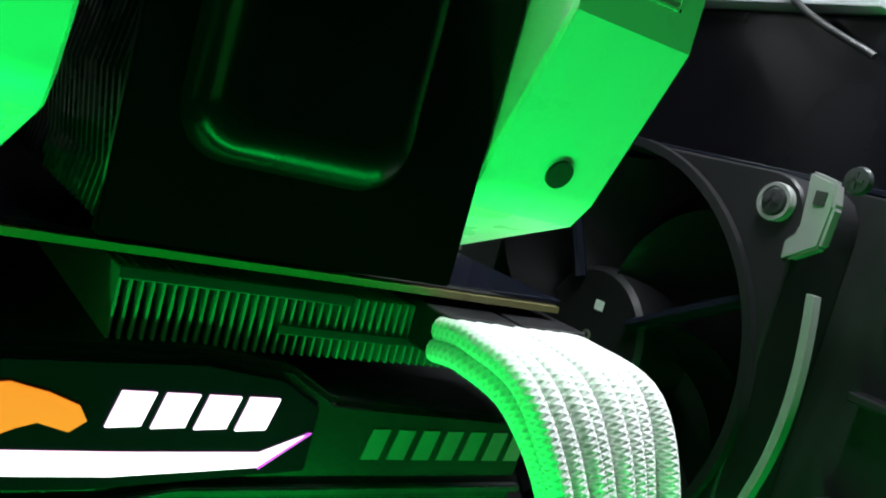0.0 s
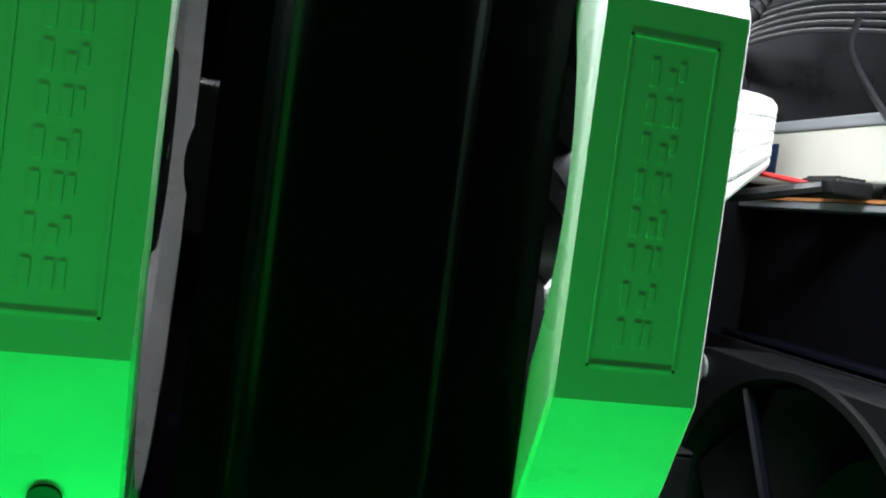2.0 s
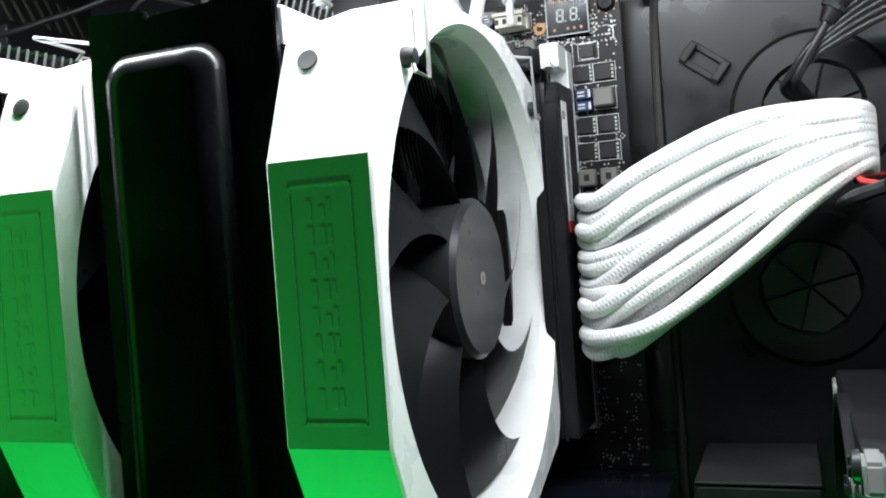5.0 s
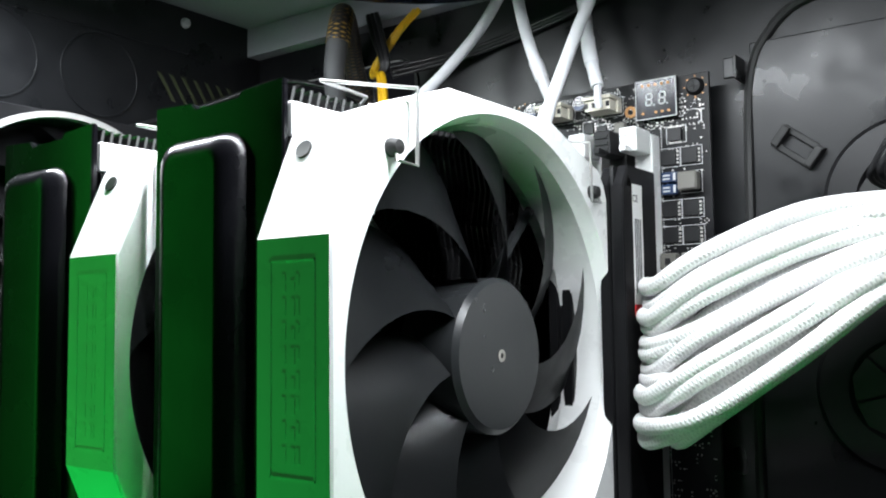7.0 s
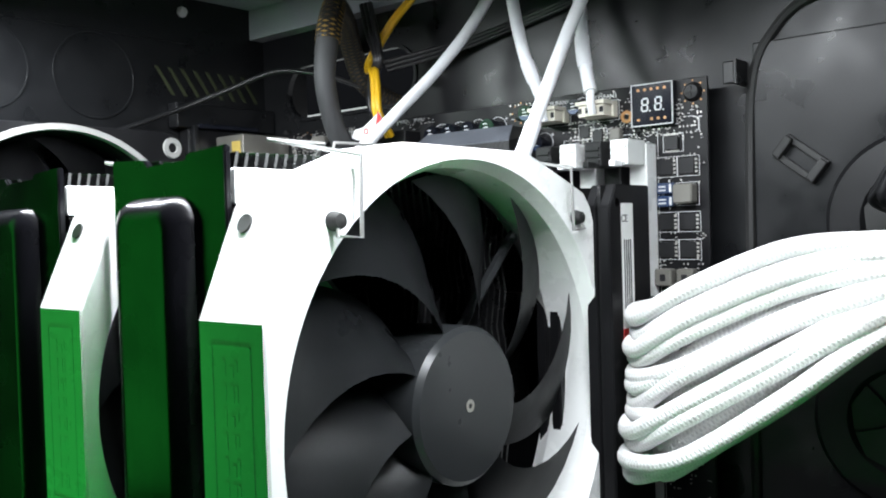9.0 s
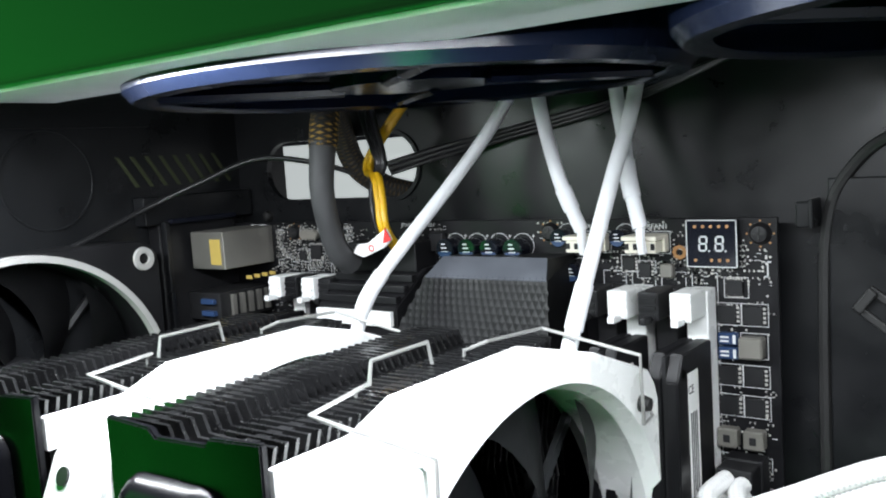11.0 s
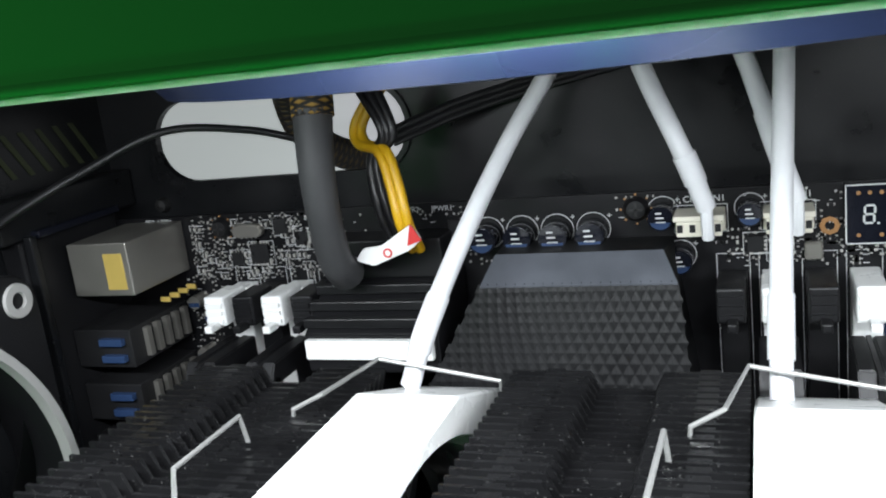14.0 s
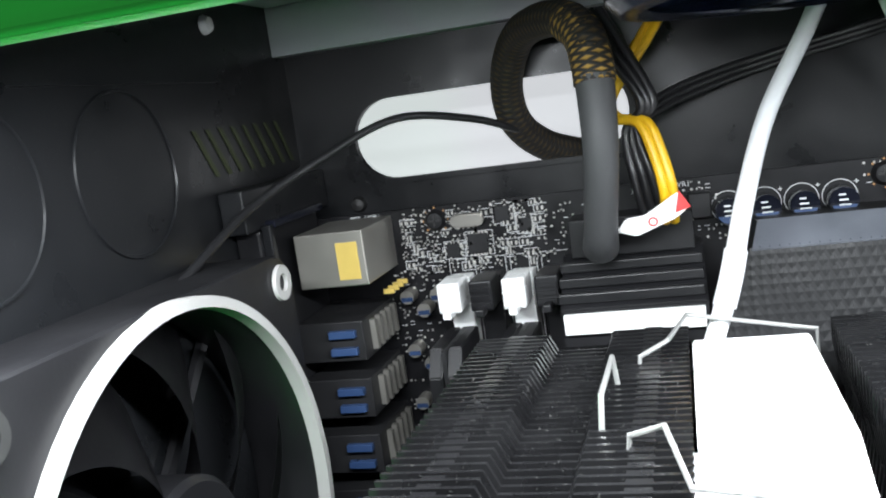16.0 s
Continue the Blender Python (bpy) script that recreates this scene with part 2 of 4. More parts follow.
def rounded(x0, x1, z0, z1, r, n=6):
    out = []
    for cx, cz, a0 in ((x1 - r, z1 - r, 0), (x0 + r, z1 - r, 90), (x0 + r, z0 + r, 180), (x1 - r, z0 + r, 270)):
        for k in range(n + 1):
            a = radians(a0 + 90 * k / n)
            out.append((cx + r * math.cos(a), cz + r * math.sin(a)))
    return out


def writing(body, size, m, mat, parent, name="lettering", depth=0.00005):
    cu = bpy.data.curves.new(name, "FONT")
    cu.body, cu.size, cu.extrude, cu.align_x, cu.align_y = body, size, depth, "CENTER", "CENTER"
    tmp = bpy.data.objects.new("tmp_text", cu)
    scene.collection.objects.link(tmp)
    me = bpy.data.meshes.new_from_object(tmp.evaluated_get(bpy.context.evaluated_depsgraph_get()))
    bpy.data.objects.remove(tmp)
    bpy.data.curves.remove(cu)
    at = ORIGIN.get(parent.name, Vector())
    me.transform(Matrix.Translation(-at) @ m)
    me.materials.clear()
    me.materials.append(mat)
    ob = new(name, me)
    ob.parent = parent
    ORIGIN[ob.name] = at
    return ob


# ---- the case ----
def opening(outer, hole, y0, y1):
    """An upright ring of sheet in the xz plane between an outline and a hole."""
    own = bmesh.new()
    cx = sum(p[0] for p in hole) / len(hole)
    cz = sum(p[1] for p in hole) / len(hole)
    shape = [(x - cx, z - cz) for x, z in outer]
    angles = sorted(set([round(math.atan2(z - cz, x - cx) % (2 * math.pi), 5) for x, z in hole + outer]))
    inner = [(x - cx, z - cz) for x, z in hole]
    cols = []
    for a in angles:
        c, s, ro, ri = math.cos(a), math.sin(a), poly_radius(shape, a), poly_radius(inner, a)
        cols.append([own.verts.new((cx + r * c, y, cz + r * s)) for r, y in ((ro, y0), (ro, y1), (ri, y1), (ri, y0))])
    for p, q in zip(cols, cols[1:] + cols[:1]):
        for k in range(4):
            own.faces.new((p[k], p[(k + 1) % 4], q[(k + 1) % 4], q[k]))
    return own


def poly_radius(poly, a):
    dx, dz = math.cos(a), math.sin(a)
    best = 0
    for (x0, y0), (x1, y1) in zip(poly, poly[1:] + poly[:1]):
        ex, ey = x1 - x0, y1 - y0
        den = dx * ey - dz * ex
        if abs(den) < 1e-12:
            continue
        t = (x0 * ey - y0 * ex) / den
        s = (x0 * dz - y0 * dx) / den
        if t > 0 and -1e-4 <= s <= 1 + 1e-4:
            best = max(best, t)
    return best


TRAY, REAR, FRONT, TOP, BOTTOM = 0.012, -0.114, 0.36, 0.503, 0.0
cutout = rounded(-0.0930, -0.0044, 0.4436, 0.4696, 0.0130, 8)
tray = opening([(-0.10, 0.43), (0.02, 0.43), (0.02, 0.48), (-0.10, 0.48)], cutout, TRAY, TRAY + 0.0015)
for x0, x1, z0, z1 in ((REAR, -0.10, BOTTOM, TOP), (0.02, FRONT, BOTTOM, TOP), (-0.10, 0.02, BOTTOM, 0.43), (-0.10, 0.02, 0.48, TOP)):
    box(x0, x1, TRAY, TRAY + 0.0015, z0, z1, 0, tray)
wall_tray = solid("wall_1", tray, M_STEEL, "black painted steel motherboard tray with an oval cable opening", "wall")
part("rim", opening(rounded(-0.0947, -0.0027, 0.4419, 0.4713, 0.0147, 8), cutout, TRAY - 0.0012, TRAY - 0.0001), M_STEEL, wall_tray, "folded rim of the oval opening")
solid("wall_2", box(REAR - 0.0015, REAR, -0.21, TRAY + 0.03, BOTTOM, TOP), M_STEEL, "black painted steel rear wall of the case", "wall")
solid("wall_3", box(FRONT, FRONT + 0.002, -0.21, TRAY + 0.03, BOTTOM, TOP), M_STEEL, "black steel front wall of the case", "wall")
solid("floor", box(REAR, FRONT, -0.21, TRAY + 0.03, BOTTOM - 0.002, BOTTOM), M_STEEL, "black steel floor of the case", "floor")
solid("ceiling", box(REAR, FRONT, -0.172, TRAY + 0.03, TOP, TOP + 0.0015), M_GREYSTEEL, "pale grey steel top of the case", "ceiling")
# The panel's glow stands in for light falling on it, seen through the oval.
solid("backdrop", box(-0.6, 0.7, 0.15, 0.16, 0.0, 0.472), shader("white_panel_lit_by_emission", (0.8, 0.8, 0.8), 0.8, grain=0.04, scale=60, emit=(0.93, 0.96, 1.0), power=0.72), "white panel standing behind the case, glowing in place of light on it", "backdrop")

rail = thing("top_rail", (0.12, -0.172, 0.480), "pale painted steel top rail along the open side", "rail", kind="structure")
face = opening([(-0.038, 0.480), (-0.013, 0.480), (-0.013, 0.530), (-0.038, 0.530)], rounded(-0.0308, -0.0216, 0.4850, 0.4985, 0.0012, 3), -0.1735, -0.172)
box(REAR, -0.038, -0.1735, -0.172, 0.480, 0.530, 0, face)
box(-0.013, FRONT, -0.1735, -0.172, 0.480, 0.530, 0, face)
part("face", face, M_RAIL, rail)
# White plate added behind the slot for the bright inside seen through it.
part("added_slot_backing", box(-0.0330, -0.0200, -0.1705, -0.1695, 0.4835, 0.5000), M_WHITE, rail)
part("rolled_edge", cyl("x", -0.1723, 0.4807, REAR, FRONT, 0.0013, 16), M_RAIL, rail, smooth=True)
part("flange", box(-0.012, FRONT, -0.172, -0.138, 0.4805, 0.482, 0.0004), M_GREYSTEEL, rail)
part("inner_flange", box(REAR, FRONT, 0.003, 0.0117, 0.4872, 0.5028, 0.0004), M_GREYSTEEL, rail)

# ---- fans ----
def fan_outline(h):
    s = h / 0.073
    q = [(0.073, 0.030), (0.0620, 0.0560), (0.0585, 0.0603), (0.027, 0.072)]
    pts = q + [(-a, b) for a, b in q[::-1]] + [(-a, -b) for a, b in q] + [(a, -b) for a, b in q[::-1]]
    return [(a * s, b * s) for a, b in pts]


def square_outline(h, r=0.006):
    return rounded(-h, h, -h, h, r, 4)


def fan_frame(poly, bore, x0, x1, cy, cz, lip=0.002, edge=0.0006):
    """Frame ring between an outline and a round bore; x1 is the front."""
    angles = sorted(set([round(math.atan2(b, a) % (2 * math.pi), 5) for a, b in poly] + [round(2 * math.pi * i / 96, 5) for i in range(96)]))
    own = bmesh.new()
    prof = [(0, -edge, x0), (0, 0, x0 + edge), (0, 0, x1 - edge), (0, -edge, x1), (1, lip, x1), (1, 0, x1 - 2.5 * lip), (1, 0, x0 + 2.5 * lip), (1, lip, x0)]
    cols = []
    for a in angles:
        ro = poly_radius(poly, a)
        col = []
        for kind, dr, x in prof:
            r = (min(bore, ro - 0.0026) if kind else ro) + dr
            col.append(own.verts.new((x, cy + r * math.cos(a), cz + r * math.sin(a))))
        cols.append(col)
    n = len(prof)
    for c, d in zip(cols, cols[1:] + cols[:1]):
        for k in range(n):
            own.faces.new((c[k], c[(k + 1) % n], d[(k + 1) % n], d[k]))
    return own


def blade(x0, x1, cy, cz, r0, r1, a0, sweep, chord):
    own = bmesh.new()
    rows = []
    for i in range(9):
        u = i / 8
        r = r0 + (r1 - r0) * u
        row = []
        for j in range(7):
            v = j / 6
            a = a0 + sweep * u ** 1.4 + chord * (0.75 + 0.35 * u) * (v - 0.5)
            x = x0 + (x1 - x0) * (v + 0.12 * math.sin(math.pi * v)) * (1 - 0.15 * u)
            row.append(own.verts.new((x, cy + r * math.cos(a), cz + r * math.sin(a))))
        rows.append(row)
    for p, q in zip(rows, rows[1:]):
        for j in range(6):
            own.faces.new((p[j], p[j + 1], q[j + 1], q[j]))
    bmesh.ops.solidify(own, geom=own.faces[:], thickness=0.0011)
    return own


def rotor(parent, x0, x1, cy, cz, hub, tip, count, mat, turn=0.0, front=1):
    ro = part("hub", lathe("x", cy, cz, [(0.0001, x1 - 0.003 * front), (hub - 0.0015, x1 - 0.003 * front), (hub, x1 - 0.0045 * front), (hub, x0), (0.0001, x0)], 48), mat, parent, smooth=True)
    part("shaft_mark", lathe("x", cy, cz, [(0.0008, x1 - 0.0029 * front), (0.0018, x1 - 0.0029 * front), (0.0018, x1 - 0.0027 * front), (0.0008, x1 - 0.0027 * front)], 20), M_TIN, ro)
    for i in range(count):
        part("blade", blade(min(x0, x1) + 0.004, max(x0, x1) - 0.005, cy, cz, hub - 0.0005, tip, turn + 2 * math.pi * i / count, 0.5, 0.62), mat, parent, smooth=True)
    for i in range(4):
        a = radians(45 + 90 * i)
        p = Vector((x0 + 0.0015, cy, cz))
        d = Vector((0, math.cos(a), math.sin(a)))
        part("strut", tube([p + d * hub * 0.8, p + d * (tip + 0.004)], 0.0018, 6), mat, parent)


def clip_wires(parent, x_tab, x_back, cy, cz, zt):
    """Bent wire clips that hold a fan to the fin stack, one near and one far."""
    for s in (-1, 1):
        ky = cy + s * 0.0525
        k = part("clip_wire", tube([(x_tab + 0.001, ky, cz + 0.0545), (x_tab + 0.003, ky + s * 0.001, cz + 0.049), (x_tab + 0.0035, ky - s * 0.006, cz + 0.0485), (x_tab + 0.0035, ky - s * 0.0065, cz + 0.068), (x_back, cy - 0.003 + s * 0.0470, zt + 0.003), (x_back - 0.0040, cy - 0.003 + s * 0.0245, zt + 0.0035), (x_back - 0.0100, cy - 0.003 + s * 0.0220, zt + 0.0010), (x_back - 0.0105, cy - 0.003 + s * 0.0221, zt - 0.0040)], 0.00055, 8), M_CHROME, parent, "bent spring steel wire clip", smooth=True)
        part("rubber_plug", lathe("x", ky, cz + 0.0525, [(0.0001, x_tab + 0.0035), (0.0018, x_tab + 0.003), (0.0024, x_tab + 0.001), (0.0024, x_tab - 0.001), (0.0001, x_tab - 0.001)], 16), M_RUBBER, parent, "black rubber fan plug", smooth=True)


def bars_up(cx, y, z0, z1, w, mark, mat, parent):
    """Eight raised plain bars, one for each cell of the embossed line."""
    step = (z1 - z0) / 8
    for i in range(8):
        c = z0 + step * (i + 0.5)
        h = step * 0.34
        own = box(cx - w / 2, cx - w / 2 + w * 0.22, y - mark, y + 0.0001, c - h, c + h)
        box(cx + w * 0.02, cx + w * 0.24, y - mark, y + 0.0001, c - h, c + h * (0.3 if i % 2 else 1), 0, own)
        box(cx + w * 0.34, cx + w / 2, y - mark, y + 0.0001, c - h * (0.3 if i % 3 else 1), c + h, 0, own)
        part("embossed_bar", own, mat, parent)


def cooler_fan(x0, x1, cy, cz, label, turn):
    f = thing("cooler_fan", ((x0 + x1) / 2, cy, cz - 0.073), label, "fan", "white fans clipped to the cooler")
    frame_ob = part("frame", fan_frame(fan_outline(0.0735), 0.0672, x0, x1, cy, cz), M_WHITE, f, "white plastic fan frame", smooth=True, sharp=18)
    side = cy - 0.0735
    own = bmesh.new()
    for u0, u1, w0, w1 in ((x0 + 0.005, x0 + 0.0054, -0.025, 0.025), (x1 - 0.0054, x1 - 0.005, -0.025, 0.025), (x0 + 0.005, x1 - 0.005, 0.0246, 0.025), (x0 + 0.005, x1 - 0.005, -0.025, -0.0246)):
        box(u0, u1, side - 0.00012, side + 0.0001, cz + w0, cz + w1, 0, own)
    part("panel_line", own, M_WHITE, frame_ob)
    bars_up((x0 + x1) / 2 - 0.0005, side, cz - 0.0225, cz + 0.0225, 0.0056, 0.00008, M_WHITE, frame_ob)
    for s in (-1, 1):
        for q in (-1, 1):
            hy, hz = cy + q * 0.0640, cz + s * 0.0525
            n = Vector((0, q * 0.0260, s * 0.0110)).normalized()
            own = bmesh.new()
            bmesh.ops.create_cone(own, cap_ends=True, segments=20, radius1=0.0024, radius2=0.0024, depth=0.0014)
            m = Matrix.Translation((x0 + (0.0070 if s > 0 else 0.0138), hy, hz)) @ n.to_track_quat("Z", "Y").to_matrix().to_4x4()
            bmesh.ops.transform(own, matrix=m, verts=own.verts)
            part("screw_hole", own, M_RUBBER, frame_ob)
    rotor(f, x0 + 0.002, x1, cy, cz, 0.0225, 0.0655, 9, M_BLADE, turn)
    clip_wires(f, x1, x0 - 0.001, cy, cz, cz + 0.071)
    return f


FANY, FANZ = -0.1005, 0.334
fan_1 = cooler_fan(0.0918, 0.1165, FANY, FANZ, "white-framed cooler fan with dark grey blades on the front tower", 0.3)
fan_2 = cooler_fan(0.0082, 0.0327, FANY + 0.002, FANZ, "white-framed cooler fan with dark grey blades between the two towers", 0.9)


# ---- tower cooler ----
def tower(x0, x1, label):
    t = thing("cooler_tower", ((x0 + x1) / 2, -0.107, 0.262), label, "heatsink", "black fin towers of the cooler")
    z0, z1 = 0.262, 0.4045
    w = x1 - x0
    top = []
    n = 26
    for i in range(n + 1):
        u = i / n
        z = z1 - (0.0042 if 0.37 < u < 0.63 else 0.0)
        top.append((x0 + w * u, z))
    poly = [(x0 + 0.001, z0), (x1 - 0.001, z0)] + [(x1 - (0.0018 if k % 2 else 0.0), z0 + 0.006 + (z1 - z0 - 0.012) * k / 11) for k in range(12)] + top[::-1] + [(x0 + (0.0018 if k % 2 else 0.0), z1 - 0.006 - (z1 - z0 - 0.012) * k / 11) for k in range(12)]
    fin = prism(poly, "y", -0.0525, -0.0516)
    for u in (0.15, 0.80):
        box(x0 + w * u, x0 + w * u + 0.0042, -0.0520, -0.0502, z1 - 0.0006, z1 - 0.0001, 0, fin)
    first = part("fin", fin, M_FIN, t)
    for k in range(1, 36):
        f = new("fin", first.data)
        f.parent = t
        f.location.y = -0.0031 * k
    cover = part("cover_plate", prism([(x0, z0 - 0.001), (x1, z0 - 0.001), (x1, z1 + 0.0016), (x1 - 0.016, z1 + 0.0006), (x1 - 0.017, z1 - 0.001), (x0 + 0.018, z1 - 0.0016), (x0 + 0.016, z1 + 0.0002), (x0, z1 + 0.0010)], "y", -0.1645, -0.1625, 0.0004), M_COVER, t, "glossy black end plate")
    boss = bmesh.new()
    loops = []
    for inset, y in ((0, -0.1644), (0.0006, -0.1665), (0.0022, -0.1690), (0.0048, -0.1702), (0.0064, -0.1702)):
        loops.append([boss.verts.new((x, y, z)) for x, z in rounded(x0 + 0.0062 + inset, x1 - 0.0135 - inset, z0 + 0.0102 + inset, z1 - 0.010 - inset, 0.007 - inset * 0.6, 6)])
    for a, b in zip(loops, loops[1:]):
        for i in range(len(a)):
            j = (i + 1) % len(a)
            boss.faces.new((a[i], a[j], b[j], b[i]))
    boss.faces.new(loops[-1])
    part("raised_panel", boss, M_COVER, cover, "raised glossy panel", smooth=True)
    bars_up((x0 + x1) / 2 - 0.0036, -0.1701, z0 + 0.030, z1 - 0.024, 0.0105, 0.00012, M_COVER, cover)
    for s in range(3):
        px = x0 + w * (0.22 + 0.28 * s)
        part("heat_pipe", tube(glide([(px, -0.164, z1 - 0.055), (px, -0.06, z1 - 0.055), (px + (0.0415 - px) * 0.2, -0.035, z1 - 0.058), (0.0415 + (px - 0.0415) * 0.5, -0.022, 0.338)], 5), 0.003, 10), M_FIN, t, smooth=True)
    return t


tower_1 = tower(0.0393, 0.0912, "black fin tower of the cooler with a glossy end plate")
tower_2 = tower(-0.0445, 0.0075, "black fin tower of the cooler with a glossy end plate")
for x in (0.0896, 0.0059):
    b = thing("fan_bracket", (x + 0.001, -0.148, 0.392), "white plastic strip joining fan and fin tower", "bracket", "white strips beside the fin towers")
    part("strip", box(x + 0.0002, x + 0.0022, -0.1620, -0.118, 0.3915, 0.4005, 0.0004), M_WHITE, b)
base = thing("processor_mount", (0.0415, -0.012, 0.334), "black metal block on the processor", "mount")
part("block", box(0.018, 0.065, -0.030, -0.0015, 0.312, 0.358, 0.002), M_FIN, base)

# ---- motherboard ----
board = thing("motherboard", (0.02, 0.0, 0.128), "black circuit board crowded with chips, sockets and heatsinks", "motherboard")
part("circuit_board", box(-0.102, 0.142, 0.0, 0.0016, 0.128, 0.4335, 0.0003), M_PCB, board)
UP = pose(0, 0, 0, 90, 0, 0)


def on_board(name, x, z, w, h, tall, mat, bevel=0.0002, label="", parent=None):
    return part(name, box(x - w / 2, x + w / 2, -tall, -0.0001, z - h / 2, z + h / 2, bevel, seg=1), mat, parent or board, label)


def silk_frame(x, z, w, h, t=0.00018):
    own = bmesh.new()
    for a, b, c, d in ((x - w / 2, x + w / 2, z + h / 2 - t, z + h / 2), (x - w / 2, x + w / 2, z - h / 2, z - h / 2 + t), (x - w / 2, x - w / 2 + t, z - h / 2, z + h / 2), (x + w / 2 - t, x + w / 2, z - h / 2, z + h / 2)):
        box(a, b, -0.00012, -0.00002, c, d, 0, own)
    return part("silkscreen_frame", own, M_SILK, board)


def soic(x, z, w, h, pins=4, side="x"):
    """A small chip with a row of tinned legs."""
    c = on_board("chip", x, z, w, h, 0.0012, M_CHIP, 0.00015)
    own = bmesh.new()
    for i in range(pins):
        if side == "x":
            p = z + h * ((i + 0.5) / pins - 0.5)
            box(x + w / 2, x + w / 2 + 0.0008, -0.0004, -0.0001, p - h / pins * 0.26, p + h / pins * 0.26, 0, own)
        else:
            p = x + w * ((i + 0.5) / pins - 0.5)
            for s in (-1, 1):
                box(p - w / pins * 0.26, p + w / pins * 0.26, -0.0004, -0.0001, z + s * h / 2 - (0.0008 if s < 0 else 0), z + s * h / 2 + (0.0008 if s > 0 else 0), 0, own)
    part("pin_row", own, M_SOLDER, c, kind="stuff")
    silk_frame(x + 0.0003, z, w + 0.0026, h + 0.0016)
    return c


def capacitor(x, z, r=0.0038, tall=0.008):
    c = part("capacitor", cyl("y", x, z, -0.0001, -tall, r, 24, bevel=0.0003), M_GLOSS, board, "black can capacitor", smooth=True)
    part("print_patch", prism([(x + r * 0.86 * math.cos(radians(a)), z + r * 0.86 * math.sin(radians(a))) for a in range(200, 341, 14)], "y", -tall - 0.0001, -tall + 0.0002), M_BLUE, c)
    for k in range(3):
        part("print_bar", box(x - r * 0.35, x + r * (0.1 + 0.15 * k), -tall - 0.0001, -tall + 0.0001, z + r * (0.42 - 0.38 * k), z + r * (0.54 - 0.38 * k)), M_SILK, c)
    part("silkscreen_ring", lathe("y", x, z + 0.0006, [(r + 0.0006, -0.0001), (r + 0.0008, -0.0001), (r + 0.0008, -0.0002), (r + 0.0006, -0.0002)], 28), M_SILK, board)
    own = box(x + r, x + r + 0.0012, -0.0002, -0.0001, z + r + 0.0002, z + r + 0.0004)
    box(x + r + 0.0005, x + r + 0.0007, -0.0002, -0.0001, z + r - 0.0003, z + r + 0.0009, 0, own)
    part("plus_mark", own, M_SILK, board)


for x in (0.0248, 0.0345, 0.0442, 0.0540):
    capacitor(x, 0.4235)
capacitor(0.0722, 0.4275, 0.0032, 0.0075)
capacitor(0.0935, 0.4275, 0.0030, 0.0070)
capacitor(0.1245, 0.3415, 0.0036, 0.0075)
capacitor(0.0762, 0.4155, 0.0032, 0.0070)


def board_screw(x, z):
    s = part("mounting_screw", lathe("y", x, z, [(0.0001, -0.0022), (0.0024, -0.0020), (0.0032, -0.0008), (0.0034, -0.0001), (0.0001, -0.0001)], 24), M_BLACK, board, "black mounting screw ringed by copper pads", smooth=True)
    own = box(x - 0.0018, x + 0.0018, -0.0024, -0.0020, z - 0.0003, z + 0.0003)
    box(x - 0.0003, x + 0.0003, -0.0024, -0.0020, z - 0.0018, z + 0.0018, 0, own)
    part("cross_slot", own, M_RUBBER, s)
    own = bmesh.new()
    for i in range(8):
        a = radians(45 * i)
        cyl("y", x + 0.0040 * math.cos(a), z + 0.0040 * math.sin(a), -0.0003, -0.0001, 0.00032, 8, bm=own)
    part("copper_ring", own, M_COPPER, s)


for x, z in ((-0.0605, 0.4290), (0.0655, 0.4290), (0.1370, 0.4285)):
    board_screw(x, z)

# debug display
disp = on_board("display", 0.1230, 0.4256, 0.0158, 0.0150, 0.0030, M_GLOSS, 0.0002, "two-digit segment display with white outline")
own = bmesh.new()
for a, b, c, d in ((0.1151, 0.1309, 0.4328, 0.4331), (0.1151, 0.1309, 0.4181, 0.4184), (0.1151, 0.1154, 0.4181, 0.4331), (0.1306, 0.1309, 0.4181, 0.4331)):
    box(a, b, -0.0032, -0.0028, c, d, 0, own)
part("outline", own, M_SILK, disp)
for dx in (0.1204, 0.1255):
    for sx, sz, w, h in ((0, 0.0022, 0.0018, 0.0005), (0, 0, 0.0018, 0.0005), (0, -0.0022, 0.0018, 0.0005), (-0.0011, 0.0011, 0.0005, 0.0017), (0.0011, 0.0011, 0.0005, 0.0017), (-0.0011, -0.0011, 0.0005, 0.0017), (0.0011, -0.0011, 0.0005, 0.0017), (0.0021, -0.0023, 0.0005, 0.0005)):
        part("segment", box(dx + sx + sz * 0.08 - w / 2, dx + sx + sz * 0.08 + w / 2, -0.0032, -0.0029, 0.4256 + sz - h / 2, 0.4256 + sz + h / 2), M_SILK, disp)
for i in range(5):
    part("pin", cyl("y", 0.1180 + 0.0025 * i, 0.4310, -0.0034, -0.0029, 0.0005, 10), M_COPPER, disp)
    if i != 1:
        part("pin", cyl("y", 0.1180 + 0.0025 * i, 0.4204, -0.0034, -0.0029, 0.0005, 10), M_COPPER, disp)


